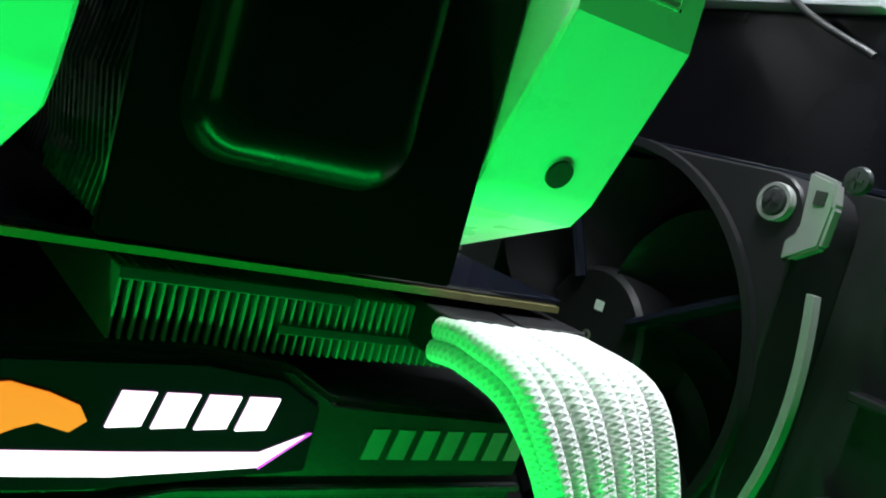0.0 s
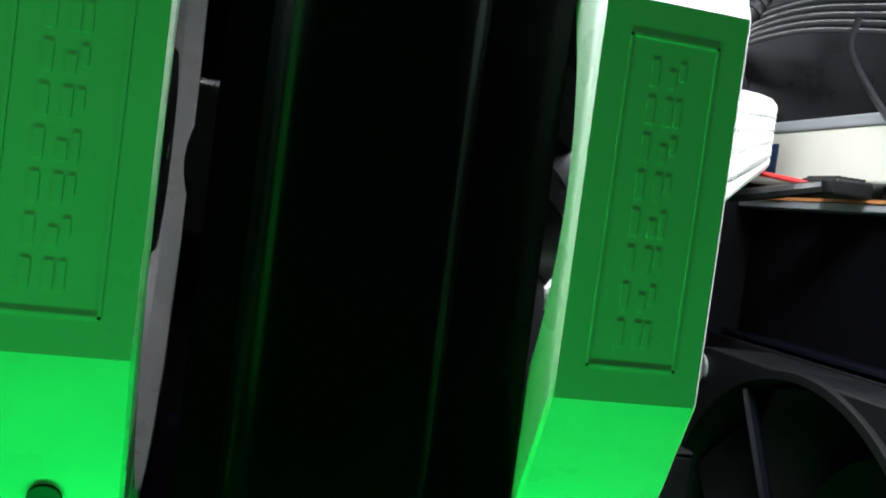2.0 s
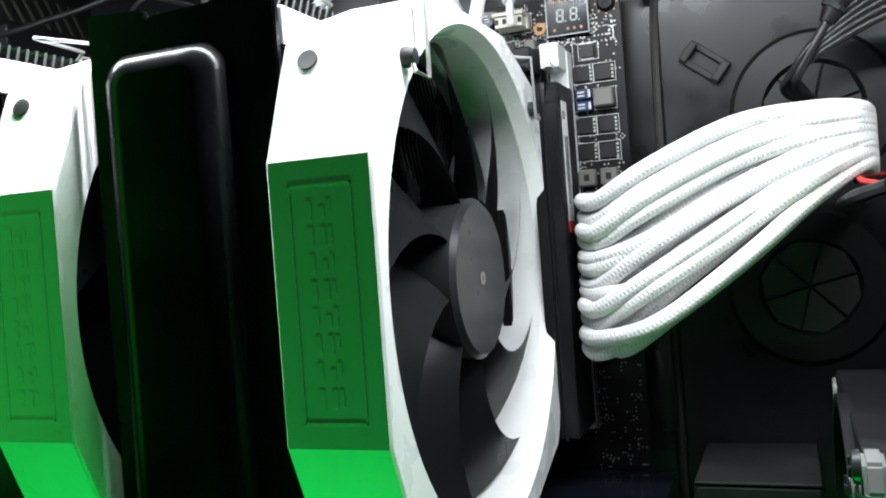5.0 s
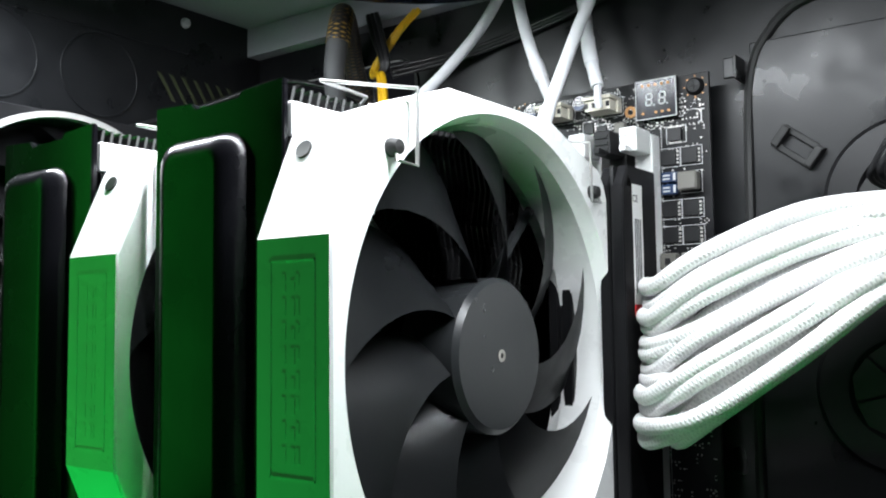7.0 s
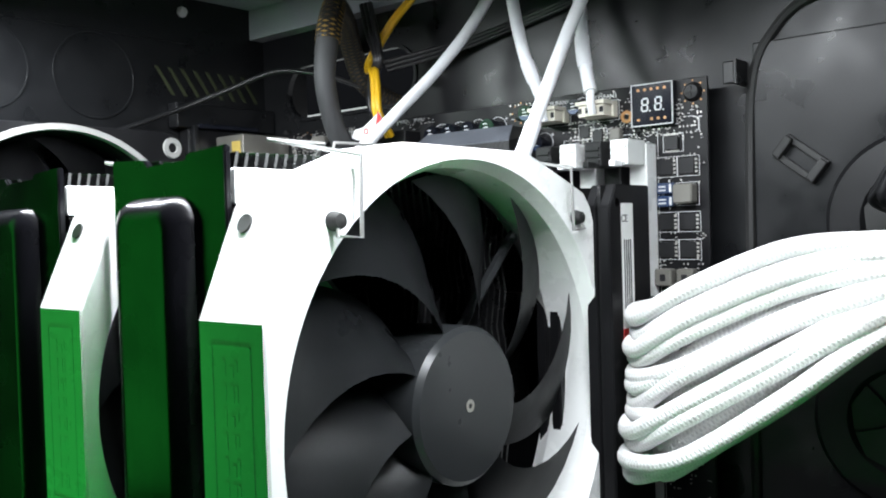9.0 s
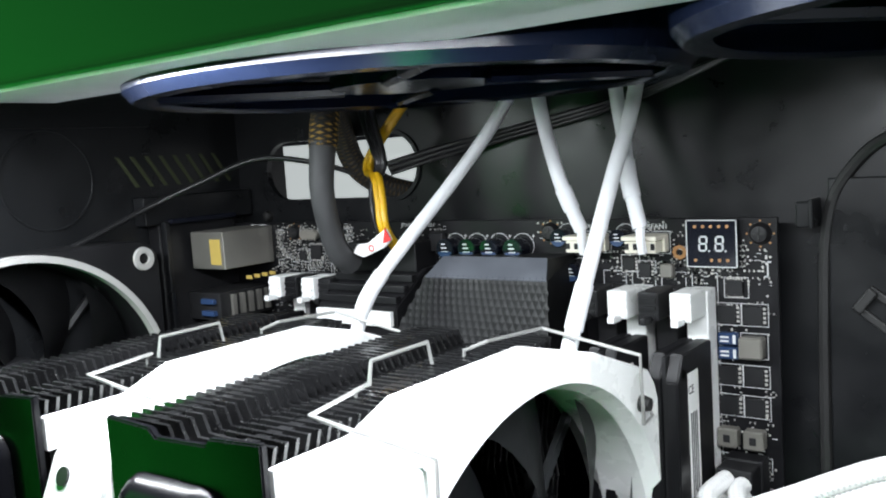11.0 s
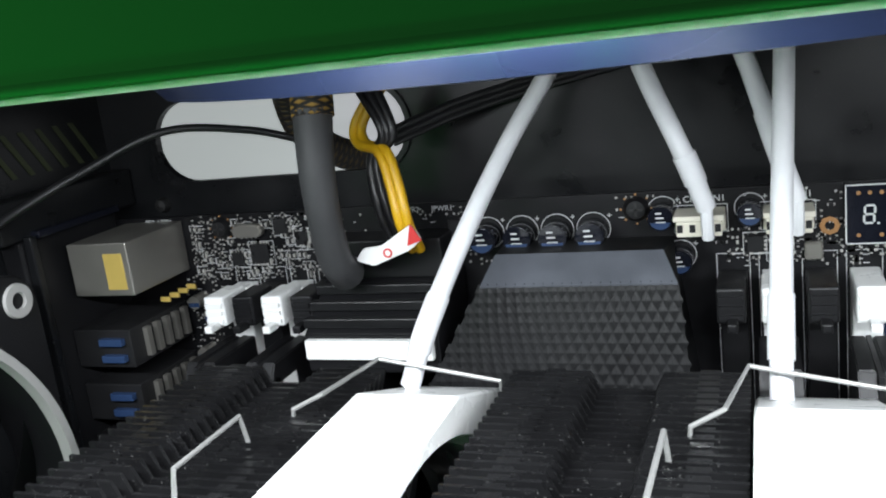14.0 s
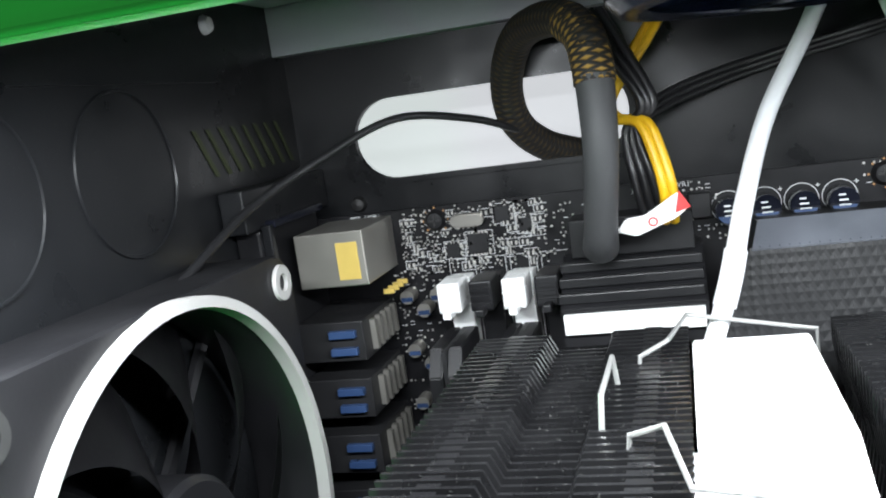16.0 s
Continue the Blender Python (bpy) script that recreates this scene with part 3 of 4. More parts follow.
def fan_header(x0, x1, z, body):
    h = part("fan_header", box(x0, x1, -0.0035, -0.0001, z - 0.0028, z + 0.0030, 0.0003), M_BEIGE, board, "beige four-pin fan socket")
    part("back_wall", box(x0, x1, -0.0105, -0.0034, z + 0.0016, z + 0.0030, 0.0002), M_BEIGE, h)
    plug = part("plug", box(x0 + 0.0006, x1 - 0.0006, -0.0095, -0.0036, z - 0.0026, z + 0.0014, 0.0003), M_BEIGE, h)
    for i in range(4):
        px = x0 + (x1 - x0) * (i + 0.5) / 4
        part("slot", box(px - 0.0007, px + 0.0007, -0.0097, -0.0090, z - 0.0014, z + 0.0006), M_CHIP, plug)
    silk_frame((x0 + x1) / 2, z, x1 - x0 + 0.0012, 0.0075)
    writing(body, 0.0024, Matrix.Translation(((x0 + x1) / 2 + 0.001, -0.0001, z + 0.0052)) @ UP, M_SILK, board)


fan_header(0.0755, 0.0876, 0.4256, "CPUFAN1")
fan_header(0.0965, 0.1082, 0.4256, "SYSFAN1")
writing("PS2_USB1", 0.0024, Matrix.Translation((-0.0830, -0.0001, 0.4318)) @ UP, M_SILK, board)
writing("JPWR2", 0.0022, Matrix.Translation((0.0020, -0.0001, 0.4318)) @ UP, M_SILK, board)
writing("JPWR1", 0.0022, Matrix.Translation((0.0120, -0.0001, 0.4318)) @ UP, M_SILK, board)

# voltage regulator heatsink with a field of small pyramids
sink = bmesh.new()
ring = []
for x0, x1, y, z in ((0.0300, 0.0745, -0.001, 0.4215), (0.0310, 0.0738, -0.0175, 0.4218), (0.0285, 0.0775, -0.0255, 0.4155), (0.0080, 0.0805, -0.0330, 0.3800), (0.0080, 0.0805, -0.001, 0.3760)):
    ring.append((sink.verts.new((x0, y, z)), sink.verts.new((x1, y, z))))
for (a, b), (c, d) in zip(ring, ring[1:] + ring[:1]):
    sink.faces.new((a, b, d, c))
sink.faces.new([r[0] for r in ring])
sink.faces.new([r[1] for r in ring][::-1])
M_SINK = shader("dark_anodised", (0.0042, 0.0044, 0.005), 0.5, grain=0.2, scale=1200, spots=0.04, spec=0.25)
vrm = part("heatsink", sink, M_SINK, board, "black regulator heatsink with a diamond-studded face")
band = bmesh.new()
q = [band.verts.new(p) for p in ((0.0312, -0.0176, 0.4222), (0.0736, -0.0176, 0.4222), (0.0773, -0.0257, 0.4159), (0.0287, -0.0257, 0.4159), (0.0312, -0.0170, 0.4205), (0.0736, -0.0170, 0.4205), (0.0773, -0.0251, 0.4142), (0.0287, -0.0251, 0.4142))]
for f in ((0, 1, 2, 3), (7, 6, 5, 4), (0, 4, 5, 1), (1, 5, 6, 2), (2, 6, 7, 3), (3, 7, 4, 0)):
    band.faces.new([q[i] for i in f])
# Lighter than the heatsink: the sheen on this slope is put into the colour.
part("top_band", band, shader("band_sheen_grey", (0.085, 0.092, 0.108), 0.5, grain=0.15, scale=2500, bump=0.0002), vrm, "upper band with its sheen painted in lighter grey")
studs = bmesh.new()
for (za, ya, xa0, xa1), (zb, yb, xb0, xb1), rows, cols in (((0.4155, -0.0255, 0.0285, 0.0775), (0.3800, -0.0330, 0.0080, 0.0805), 14, 21),):
    n = Vector((0, -abs(za - zb), abs(ya - yb))).normalized()
    for r in range(rows):
        for c in range(cols):
            v = (r + 0.5) / rows
            u = (c + (0.75 if r % 2 else 0.25)) / cols
            if u > 0.99:
                continue
            x0, x1 = xa0 + (xb0 - xa0) * v, xa1 + (xb1 - xa1) * v
            p = Vector((x0 + (x1 - x0) * u, ya + (yb - ya) * v, za + (zb - za) * v))
            du = Vector(((x1 - x0) / cols * 0.47, 0, 0))
            dv = Vector((0, yb - ya, zb - za)) / rows * 0.92
            q = [studs.verts.new(p + w) for w in (du, dv, -du, -dv)]
            tip = studs.verts.new(p + n * 0.00019)
            for i in range(4):
                studs.faces.new((q[i], q[(i + 1) % 4], tip))
part("stud_field", studs, M_SINK, vrm, "raised diamond studs", kind="stuff")

# ribbed heatsink wing with white strip
wing = part("heatsink_wing", prism([(-0.001, 0.4165), (-0.010, 0.4160), (-0.029, 0.4040), (-0.029, 0.3930), (-0.001, 0.3930)], "x", -0.0215, 0.0170, 0.0005), M_BLACK, board, "black ribbed heatsink wing with white strip")
for k in range(3):
    y = -0.0150 - 0.0050 * k
    z = 0.4135 - 0.0033 * k
    part("rib", box(-0.0218, 0.0165, y - 0.0030, y, z - 0.0016, z + 0.0012, 0.0004), M_BLACK, wing)
part("white_strip", box(-0.0205, 0.0160, -0.0315, -0.0292, 0.3975, 0.4030, 0.0003), M_WHITE, wing, "white plastic strip")

# memory sockets and modules
def memory_socket(x, white):
    s = part("memory_socket", box(x - 0.0034, x + 0.0034, -0.0075, -0.0001, 0.270, 0.4115, 0.0004), M_WHITE if white else M_BLACK, board, "white memory socket" if white else "black memory socket")
    mat = M_WHITE if white else M_BLACK
    clip = part("latch", box(x - 0.0036, x + 0.0030, -0.0205, -0.0076, 0.4035, 0.4125, 0.0006), mat, s)
    for k in range(3):
        part("grip", box(x - 0.0030, x + 0.0024, -0.0212, -0.0204, 0.4046 + 0.0024 * k, 0.4058 + 0.0024 * k), mat, clip)
    part("arm", box(x - 0.0012, x + 0.0012, -0.0260, -0.0205, 0.4030, 0.4052, 0.0004), mat, clip)
    silk_frame(x, 0.3425, 0.0082, 0.147)


for i, x in enumerate((-0.0540, -0.0445, -0.0350, -0.0255, 0.0890, 0.0992, 0.1094, 0.1195)):
    memory_socket(x, i % 2 == (0 if i < 4 else 1))


def memory_module(x):
    m = thing("memory_module", (x, -0.002, 0.272), "black memory module with a white label in its socket", "memory", "black memory modules in their sockets")
    part("circuit_board", box(x - 0.0006, x + 0.0006, -0.0350, -0.0030, 0.272, 0.3960), M_CHIP, m)
    for s in (-1, 1):
        part("heat_spreader", prism([(-0.0090, 0.273), (-0.0365, 0.273), (-0.0365, 0.389), (-0.0320, 0.3965), (-0.0090, 0.3965)], "x", x + s * 0.0008, x + s * 0.0046, 0.0004), M_BLACK, m)
    part("rod", cyl("x", -0.0315, 0.3905, x - 0.0046, x + 0.0046, 0.0016, 14), M_TIN, m)
    lab = part("label", box(x + 0.00465, x + 0.0048, -0.0290, -0.0212, 0.3462, 0.3902), M_PAPER, m, "white printed label")
    part("red_foot", box(x + 0.00465, x + 0.0049, -0.0291, -0.0211, 0.3440, 0.3480), M_RED, lab)
    for k in range(4):
        part("print_bar", box(x + 0.0048, x + 0.0049, -0.0278 + 0.0014 * k, -0.0272 + 0.0014 * k, 0.352 + 0.002 * (k % 2), 0.378), M_CHIP, lab)
    writing("CE", 0.0036, Matrix.Translation((x + 0.0049, -0.0272, 0.3850)) @ pose(0, 0, 0, 90, 0, 90), M_CHIP, lab)


for x in (-0.0540, -0.0350, 0.0992, 0.1195):
    memory_module(x)

# rear ports
can = part("port_can", box(-0.0955, -0.0745, -0.0285, -0.0001, 0.4160, 0.4322, 0.0004), M_TIN, board, "tinned port housing with a gold sticker")
part("sticker", box(-0.0830, -0.0765, -0.0287, -0.0284, 0.4180, 0.4290), M_GOLD, can)
for k in range(4):
    part("pin", box(-0.0745, -0.0712, -0.0040 - 0.0045 * k, -0.0034 - 0.0045 * k, 0.4105, 0.4120), M_GOLD, can)
for k, z in enumerate((0.4000, 0.3825, 0.3650, 0.3475)):
    u = part("usb_port", box(-0.0985, -0.0780, -0.0300, -0.0001, z - 0.0062, z + 0.0058, 0.0004), M_CHIP, board, "stacked port housing with blue tongues")
    for q in (0, 1):
        part("tongue", box(-0.0880, -0.0800, -0.0322, -0.0301, z - 0.0040 + 0.0052 * q, z - 0.0018 + 0.0052 * q, 0.0002), M_BLUE, u)
    for q in range(5):
        part("solder_tab", box(-0.0779, -0.0762, -0.0050 - 0.0048 * q, -0.0030 - 0.0048 * q, z - 0.0045, z + 0.0045), M_TIN, u)
    for q in range(3):
        x = -0.0715 + 0.0048 * q
        part("small_capacitor", cyl("y", x, z + 0.0062 - 0.0045 * (q % 2), -0.0001, -0.0058, 0.0022, 16), M_TIN, board, smooth=True)
        part("blue_band", box(x - 0.0018, x + 0.0018, -0.0059, -0.0056, z + 0.0048 - 0.0045 * (q % 2), z + 0.0062 - 0.0045 * (q % 2)), M_BLUE, board)

# crystal, controllers and power stages
part("crystal", prism(rounded(-0.0555, -0.0452, 0.4262, 0.4302, 0.0019, 5), "y", -0.0030, -0.0001, 0.0004), M_TIN, board, "silver crystal can", smooth=True)
soic(-0.0395, 0.4290, 0.0044, 0.0048, 4)
soic(-0.0330, 0.4250, 0.0038, 0.0042, 5)
soic(-0.0480, 0.4205, 0.0062, 0.0062, 6, "z")
soic(-0.0560, 0.4190, 0.0040, 0.0042, 5)
soic(0.1000, 0.4165, 0.0040, 0.0044, 4)
soic(0.0945, 0.4185, 0.0040, 0.0044, 4)
soic(0.1290, 0.4115, 0.0050, 0.0050, 6, "z")
for k in range(7):
    z = 0.4030 - 0.0098 * k
    if k == 1:
        for q in (0, 1):
            c = on_board("tantalum", 0.1268, z + 0.0022 - 0.0046 * q, 0.0060, 0.0038, 0.0024, M_BLUE, 0.0003, "blue tantalum capacitor")
            part("band", box(0.1285, 0.1294, -0.0026, -0.0023, z + 0.0008 - 0.0046 * q, z + 0.0036 - 0.0046 * q), M_SILK, c)
            for w in (0, 1):
                part("print_bar", box(0.1246, 0.1272, -0.0026, -0.0023, z + 0.0012 - 0.0046 * q + 0.0013 * w, z + 0.0018 - 0.0046 * q + 0.0013 * w), M_SILK, c)
        c = on_board("choke", 0.1343, z, 0.0072, 0.0068, 0.0050, M_CHOKE, 0.0006, "grey cube choke")
        silk_frame(0.1343, z, 0.0084, 0.0082)
    elif k == 4:
        for x in (0.1263, 0.1343):
            c = on_board("choke", x, z, 0.0062, 0.0062, 0.0045, M_CHOKE, 0.0005, "grey cube choke")
            part("print_bar", box(x - 0.001, x + 0.001, -0.0047, -0.0044, z - 0.0012, z + 0.0012), M_CHIP, c)
    else:
        soic(0.1263, z, 0.0058, 0.0056, 4)
        soic(0.1343, z, 0.0058, 0.0056, 4)
on_board("choke", 0.1080, 0.4165, 0.0042, 0.0044, 0.003, M_CHOKE, 0.0004)
on_board("jumper_block", 0.0172, 0.4255, 0.0064, 0.0074, 0.0030, M_CHIP, 0.0004)
eps = part("power_socket", box(-0.0190, 0.0150, -0.0130, -0.0001, 0.4150, 0.4262, 0.0005), M_BLACK, board, "black eight-pin power socket")
part("screw_boss", lathe("y", 0.1118, 0.4225, [(0.0012, -0.0006), (0.0024, -0.0006), (0.0024, -0.0001), (0.0012, -0.0001)], 8), M_COPPER, board)
own = box(0.1387, 0.1391, -0.0002, -0.0001, 0.4150, 0.4200)
box(0.1378, 0.1391, -0.0002, -0.0001, 0.4150, 0.4154, 0, own)
box(0.1378, 0.1400, -0.0002, -0.0001, 0.4196, 0.4200, 0, own)
part("arrow_mark", own, M_SILK, board)

# fine scatter of resistors, pads and print over the bare board
rng = random.Random(7)
tin, dark, silk = bmesh.new(), bmesh.new(), bmesh.new()
zones = ((-0.072, -0.026, 0.4125, 0.4325, 330), (-0.078, -0.060, 0.3500, 0.4150, 150), (0.086, 0.140, 0.4125, 0.4240, 230), (0.120, 0.140, 0.2500, 0.4100, 260), (-0.026, 0.078, 0.4150, 0.4200, 60), (0.060, 0.140, 0.4240, 0.4325, 40), (-0.025, 0.025, 0.4205, 0.4325, 70))
for x0, x1, z0, z1, count in zones:
    for _ in range(count):
        x, z = rng.uniform(x0, x1), rng.uniform(z0, z1)
        x, z = round(x / 0.0011) * 0.0011, round(z / 0.0011) * 0.0011
        flip = rng.random() < 0.5
        w, h = (0.0012, 0.0006) if flip else (0.0006, 0.0012)
        kind = rng.random()
        if kind < 0.45:
            box(x - w / 2, x + w / 2, -0.0005, -0.0001, z - h / 2, z + h / 2, 0, dark)
            for s in (-1, 1):
                if flip:
                    box(x + s * 0.0007 - 0.0002, x + s * 0.0007 + 0.0002, -0.0005, -0.0001, z - h / 2, z + h / 2, 0, tin)
                else:
                    box(x - w / 2, x + w / 2, -0.0005, -0.0001, z + s * 0.0007 - 0.0002, z + s * 0.0007 + 0.0002, 0, tin)
        elif kind < 0.75:
            box(x - 0.0003, x + 0.0003, -0.0003, -0.0001, z - 0.0003, z + 0.0003, 0, tin)
        else:
            box(x - w * 0.6, x + w * 0.6, -0.00015, -0.0001, z - 0.0001, z + 0.0001, 0, silk)
for _ in range(46):
    x, z = rng.uniform(-0.071, -0.028), rng.uniform(0.4130, 0.4315)
    w, h = rng.choice(((0.0020, 0.0012), (0.0012, 0.0020), (0.0016, 0.0009)))
    box(x - w / 2, x + w / 2, -0.0011, -0.0001, z - h / 2, z + h / 2, 0, tin)
    box(x - w / 5, x + w / 5, -0.0012, -0.0001, z - h / 2 - 0.0001, z + h / 2 + 0.0001, 0, dark)
    t = 0.0004
    for a, b, c, d in ((-w, w, h, h + t / 2), (-w, w, -h - t / 2, -h), (-w, -w + t / 2, -h, h)):
        box(x + a, x + b, -0.00015, -0.0001, z + c, z + d, 0, silk)
part("solder_field", tin, M_SOLDER, board, kind="stuff")
part("resistor_field", dark, M_CHIP, board, kind="stuff")
part("print_field", silk, M_SILK, board, kind="stuff")

# ---- rear wall, port shield and rear fan ----
shield = thing("port_shield", (-0.107, -0.02, 0.33), "black port shield box at the rear of the board", "shield", kind="structure")
part("cover", box(REAR + 0.0005, -0.1058, -0.0420, -0.0001, 0.280, 0.4372, 0.0008), M_BLACK, shield)
part("front_lip", box(-0.1060, -0.1030, -0.0405, -0.0380, 0.280, 0.4385, 0.0005), M_STEEL, shield)
part("top_lip", box(-0.1110, -0.1030, -0.0370, -0.0010, 0.4373, 0.4395, 0.0004), M_GLOSS, shield)
part("step", box(REAR + 0.0005, -0.1060, -0.0480, 0.0115, 0.4373, 0.4495, 0.0006), M_STEEL, shield)
for y, z in ((-0.038, 0.4955), (0.0215 - 0.010, 0.4925), (-0.088, 0.4965)):
    s = thing("panel_screw", (REAR, y, z), "bright round screw head on the black rear wall", "screw", "screws along the top of the rear wall")
    part("head", lathe("x", y, z, [(0.0001, REAR + 0.0026), (0.0020, REAR + 0.0022), (0.0027, REAR + 0.0006), (0.0027, REAR + 0.0001), (0.0001, REAR + 0.0001)], 20), M_WHITE, s, smooth=True)
s = thing("tray_screw", (-0.0885, TRAY, 0.4355), "black screw head on the tray", "screw")
part("head", lathe("y", -0.0885, 0.4355, [(0.0001, 0.0090), (0.0020, 0.0094), (0.0026, 0.0110), (0.0026, 0.0119), (0.0001, 0.0119)], 20), M_RUBBER, s, smooth=True)
# flat olive strips on the wall paint the light showing through the slots
vent = thing("vent", (REAR, -0.03, 0.455), "row of slanted vent slots in the black rear wall, light through them painted olive", "vent", kind="structure")
for i in range(8):
    y = -0.0040 - 0.0072 * i
    part("slot", prism([(y, 0.4672), (y + 0.0020, 0.4672), (y + 0.0110, 0.4540), (y + 0.0090, 0.4540)], "x", REAR + 0.0001, REAR + 0.0004), M_OLIVE, vent)
part("crease", box(REAR + 0.0001, REAR + 0.0009, -0.20, -0.030, 0.4798, 0.4806), M_STEEL, vent)
for y, z in ((-0.0850, 0.4590), (-0.135, 0.4590)):
    k = thing("knockout", (REAR, y, z - 0.02), "round pressed knockout in the black rear wall", "knockout", "round knockouts", kind="structure")
    part("ring", lathe("x", y, z, [(0.0190, REAR + 0.0001), (0.0192, REAR + 0.0006), (0.0197, REAR + 0.0006), (0.0199, REAR + 0.0001)], 48), M_STEEL, k, smooth=True)


def square_fan(name, x0, x1, cy, cz, half, bore, pitch, label, front, blades, rim):
    f = thing(name, ((x0 + x1) / 2, cy, cz - half), label, "fan")
    fr = part("frame", fan_frame(square_outline(half, 0.010), bore, x0, x1, cy, cz, 0.0012), M_BLACK, f, "black square fan frame", smooth=True)
    lip = x1 if front > 0 else x0
    part("rim", lathe("x", cy, cz, [(bore + 0.0002, lip - front * 0.0012), (bore + 0.0005, lip + front * 0.0022), (bore + 0.0030, lip + front * 0.0022), (bore + 0.0032, lip - front * 0.001)], 72), rim, f, "off-white inner rim", smooth=True)
    for a in (-1, 1):
        for b in (-1, 1):
            y, z = cy + a * pitch / 2, cz + b * pitch / 2
            part("corner_pad", lathe("x", y, z, [(0.0022, lip + front * 0.0002), (0.0024, lip + front * 0.0012), (0.0046, lip + front * 0.0012), (0.0048, lip + front * 0.0002)], 24), (rim if a > 0 else M_RUBBER) if front > 0 else M_DIMGREY, fr, "grey rubber corner ring", smooth=True)
    rotor(f, x0 if front > 0 else x1, x1 if front > 0 else x0, cy, cz, 0.0215, bore - 0.002, blades, M_BLACK, 0.2, front)
    return f


rear_fan = square_fan("rear_fan", REAR + 0.0005, -0.0935, -0.1120, 0.3730, 0.0600, 0.0570, 0.105, "black square exhaust fan with an off-white rim", 1, 9, M_RIM)

# ---- graphics card ----
card = thing("graphics_card", (0.03, -0.06, 0.19), "long black graphics card with a glowing side panel", "graphics card")
part("circuit_board", box(-0.1100, 0.1500, -0.1280, -0.0020, 0.2490, 0.2504), shader("olive_board_edge", (0.12, 0.11, 0.04), 0.5, grain=0.1), card, "circuit board with an olive edge")
part("backplate", box(-0.1100, 0.1510, -0.1270, -0.0020, 0.2506, 0.2518, 0.0003), M_GLOSS, card)
body = part("shroud", prism([(-0.110, 0.1950), (0.152, 0.1950), (0.152, 0.2235), (0.1010, 0.2258), (0.0900, 0.2320), (0.0730, 0.2340), (0.0300, 0.2325), (-0.110, 0.2300)], "y", -0.1280, -0.012, 0.0012), M_BLACK, card, "angular black plastic shroud")
part("side_panel", prism([(-0.0100, 0.2085), (0.0560, 0.2085), (0.0965, 0.2120), (0.0965, 0.2250), (0.0880, 0.2300), (0.0730, 0.2320), (0.0300, 0.2305), (-0.0100, 0.2280)], "y", -0.1295, -0.1279, 0.0004), M_GLOSS, body, "glossy angular panel")
part("trim_line", prism([(-0.10, 0.2060), (0.0580, 0.2062), (0.0720, 0.2088), (0.152, 0.2088), (0.152, 0.2072), (0.0725, 0.2072), (0.0585, 0.2046), (-0.10, 0.2044)], "y", -0.1300, -0.1279, 0.0003), M_BLADE, body, "lower trim line")
M_GLOWM = shader("glowing_magenta_white", (0.9, 0.8, 0.9), 0.4, emit=(1.0, 0.62, 0.95), power=2.2)
M_GLOWO = shader("glowing_orange", (0.35, 0.08, 0.02), 0.4, emit=(1.0, 0.22, 0.02), power=0.9)
M_GLOWE = shader("glowing_violet_edge", (0.7, 0.1, 0.8), 0.4, emit=(0.75, 0.04, 0.85), power=1.0)
for i in range(4):
    x = 0.0575 + 0.0076 * i
    part("glowing_block", prism([(x, 0.2200), (x + 0.0058, 0.2204), (x + 0.0074, 0.2264), (x + 0.0016, 0.2264)], "y", -0.1300, -0.1294), M_GLOWM, body, "glowing plain block")
part("glowing_stripe", prism([(0.0000, 0.2118), (0.0600, 0.2112), (0.0865, 0.2130), (0.0950, 0.2196), (0.0862, 0.2158), (0.0600, 0.2155), (0.0000, 0.2158)], "y", -0.1299, -0.1294), M_GLOWM, body, "glowing white stripe with violet tip")
part("glowing_tip", prism([(0.0866, 0.2126), (0.0958, 0.2199), (0.0950, 0.2198), (0.0862, 0.2130)], "y", -0.1300, -0.1295), M_GLOWE, body)
part("glowing_emblem", prism([(0.0350, 0.2260), (0.0420, 0.2270), (0.0480, 0.2255), (0.0530, 0.2235), (0.0545, 0.2210), (0.0520, 0.2190), (0.0470, 0.2205), (0.0440, 0.2195), (0.0400, 0.2175), (0.0350, 0.2190)], "y", -0.1300, -0.1294), M_GLOWO, body, "glowing orange emblem shape")
for i in range(7):
    x = 0.1090 + 0.0062 * i
    part("grey_bar", prism([(x, 0.2140), (x + 0.0042, 0.2140), (x + 0.0056, 0.2205), (x + 0.0014, 0.2205)], "y", -0.1283, -0.1279), M_CHOKE, body)
first = None
for i in range(44):
    x = 0.0560 + 0.0019 * i
    if first is None:
        first = part("fin", box(x, x + 0.0005, -0.1245, -0.02, 0.2332, 0.2455), M_DIMGREY, card)
    else:
        f = new("fin", first.data)
        f.parent = card
        f.location.x = 0.0019 * i
part("fin_rail", box(0.0560, 0.1000, -0.1252, -0.1240, 0.2440, 0.2462, 0.0002), M_BLADE, card)
part("fin_rail", box(0.0860, 0.1230, -0.1252, -0.1240, 0.2372, 0.2390, 0.0002), M_BLADE, card)
for x in (0.1150, 0.1345):
    p = part("power_plug", box(x, x + 0.0180, -0.1360, -0.1100, 0.2380, 0.2472, 0.0006), M_BLACK, card, "black eight-pin power plug")
for k in range(5):
    part("chip", box(0.150 - 0.011 * k, 0.1555 - 0.011 * k, -0.080, -0.074, 0.2519, 0.2535), M_TIN, card)

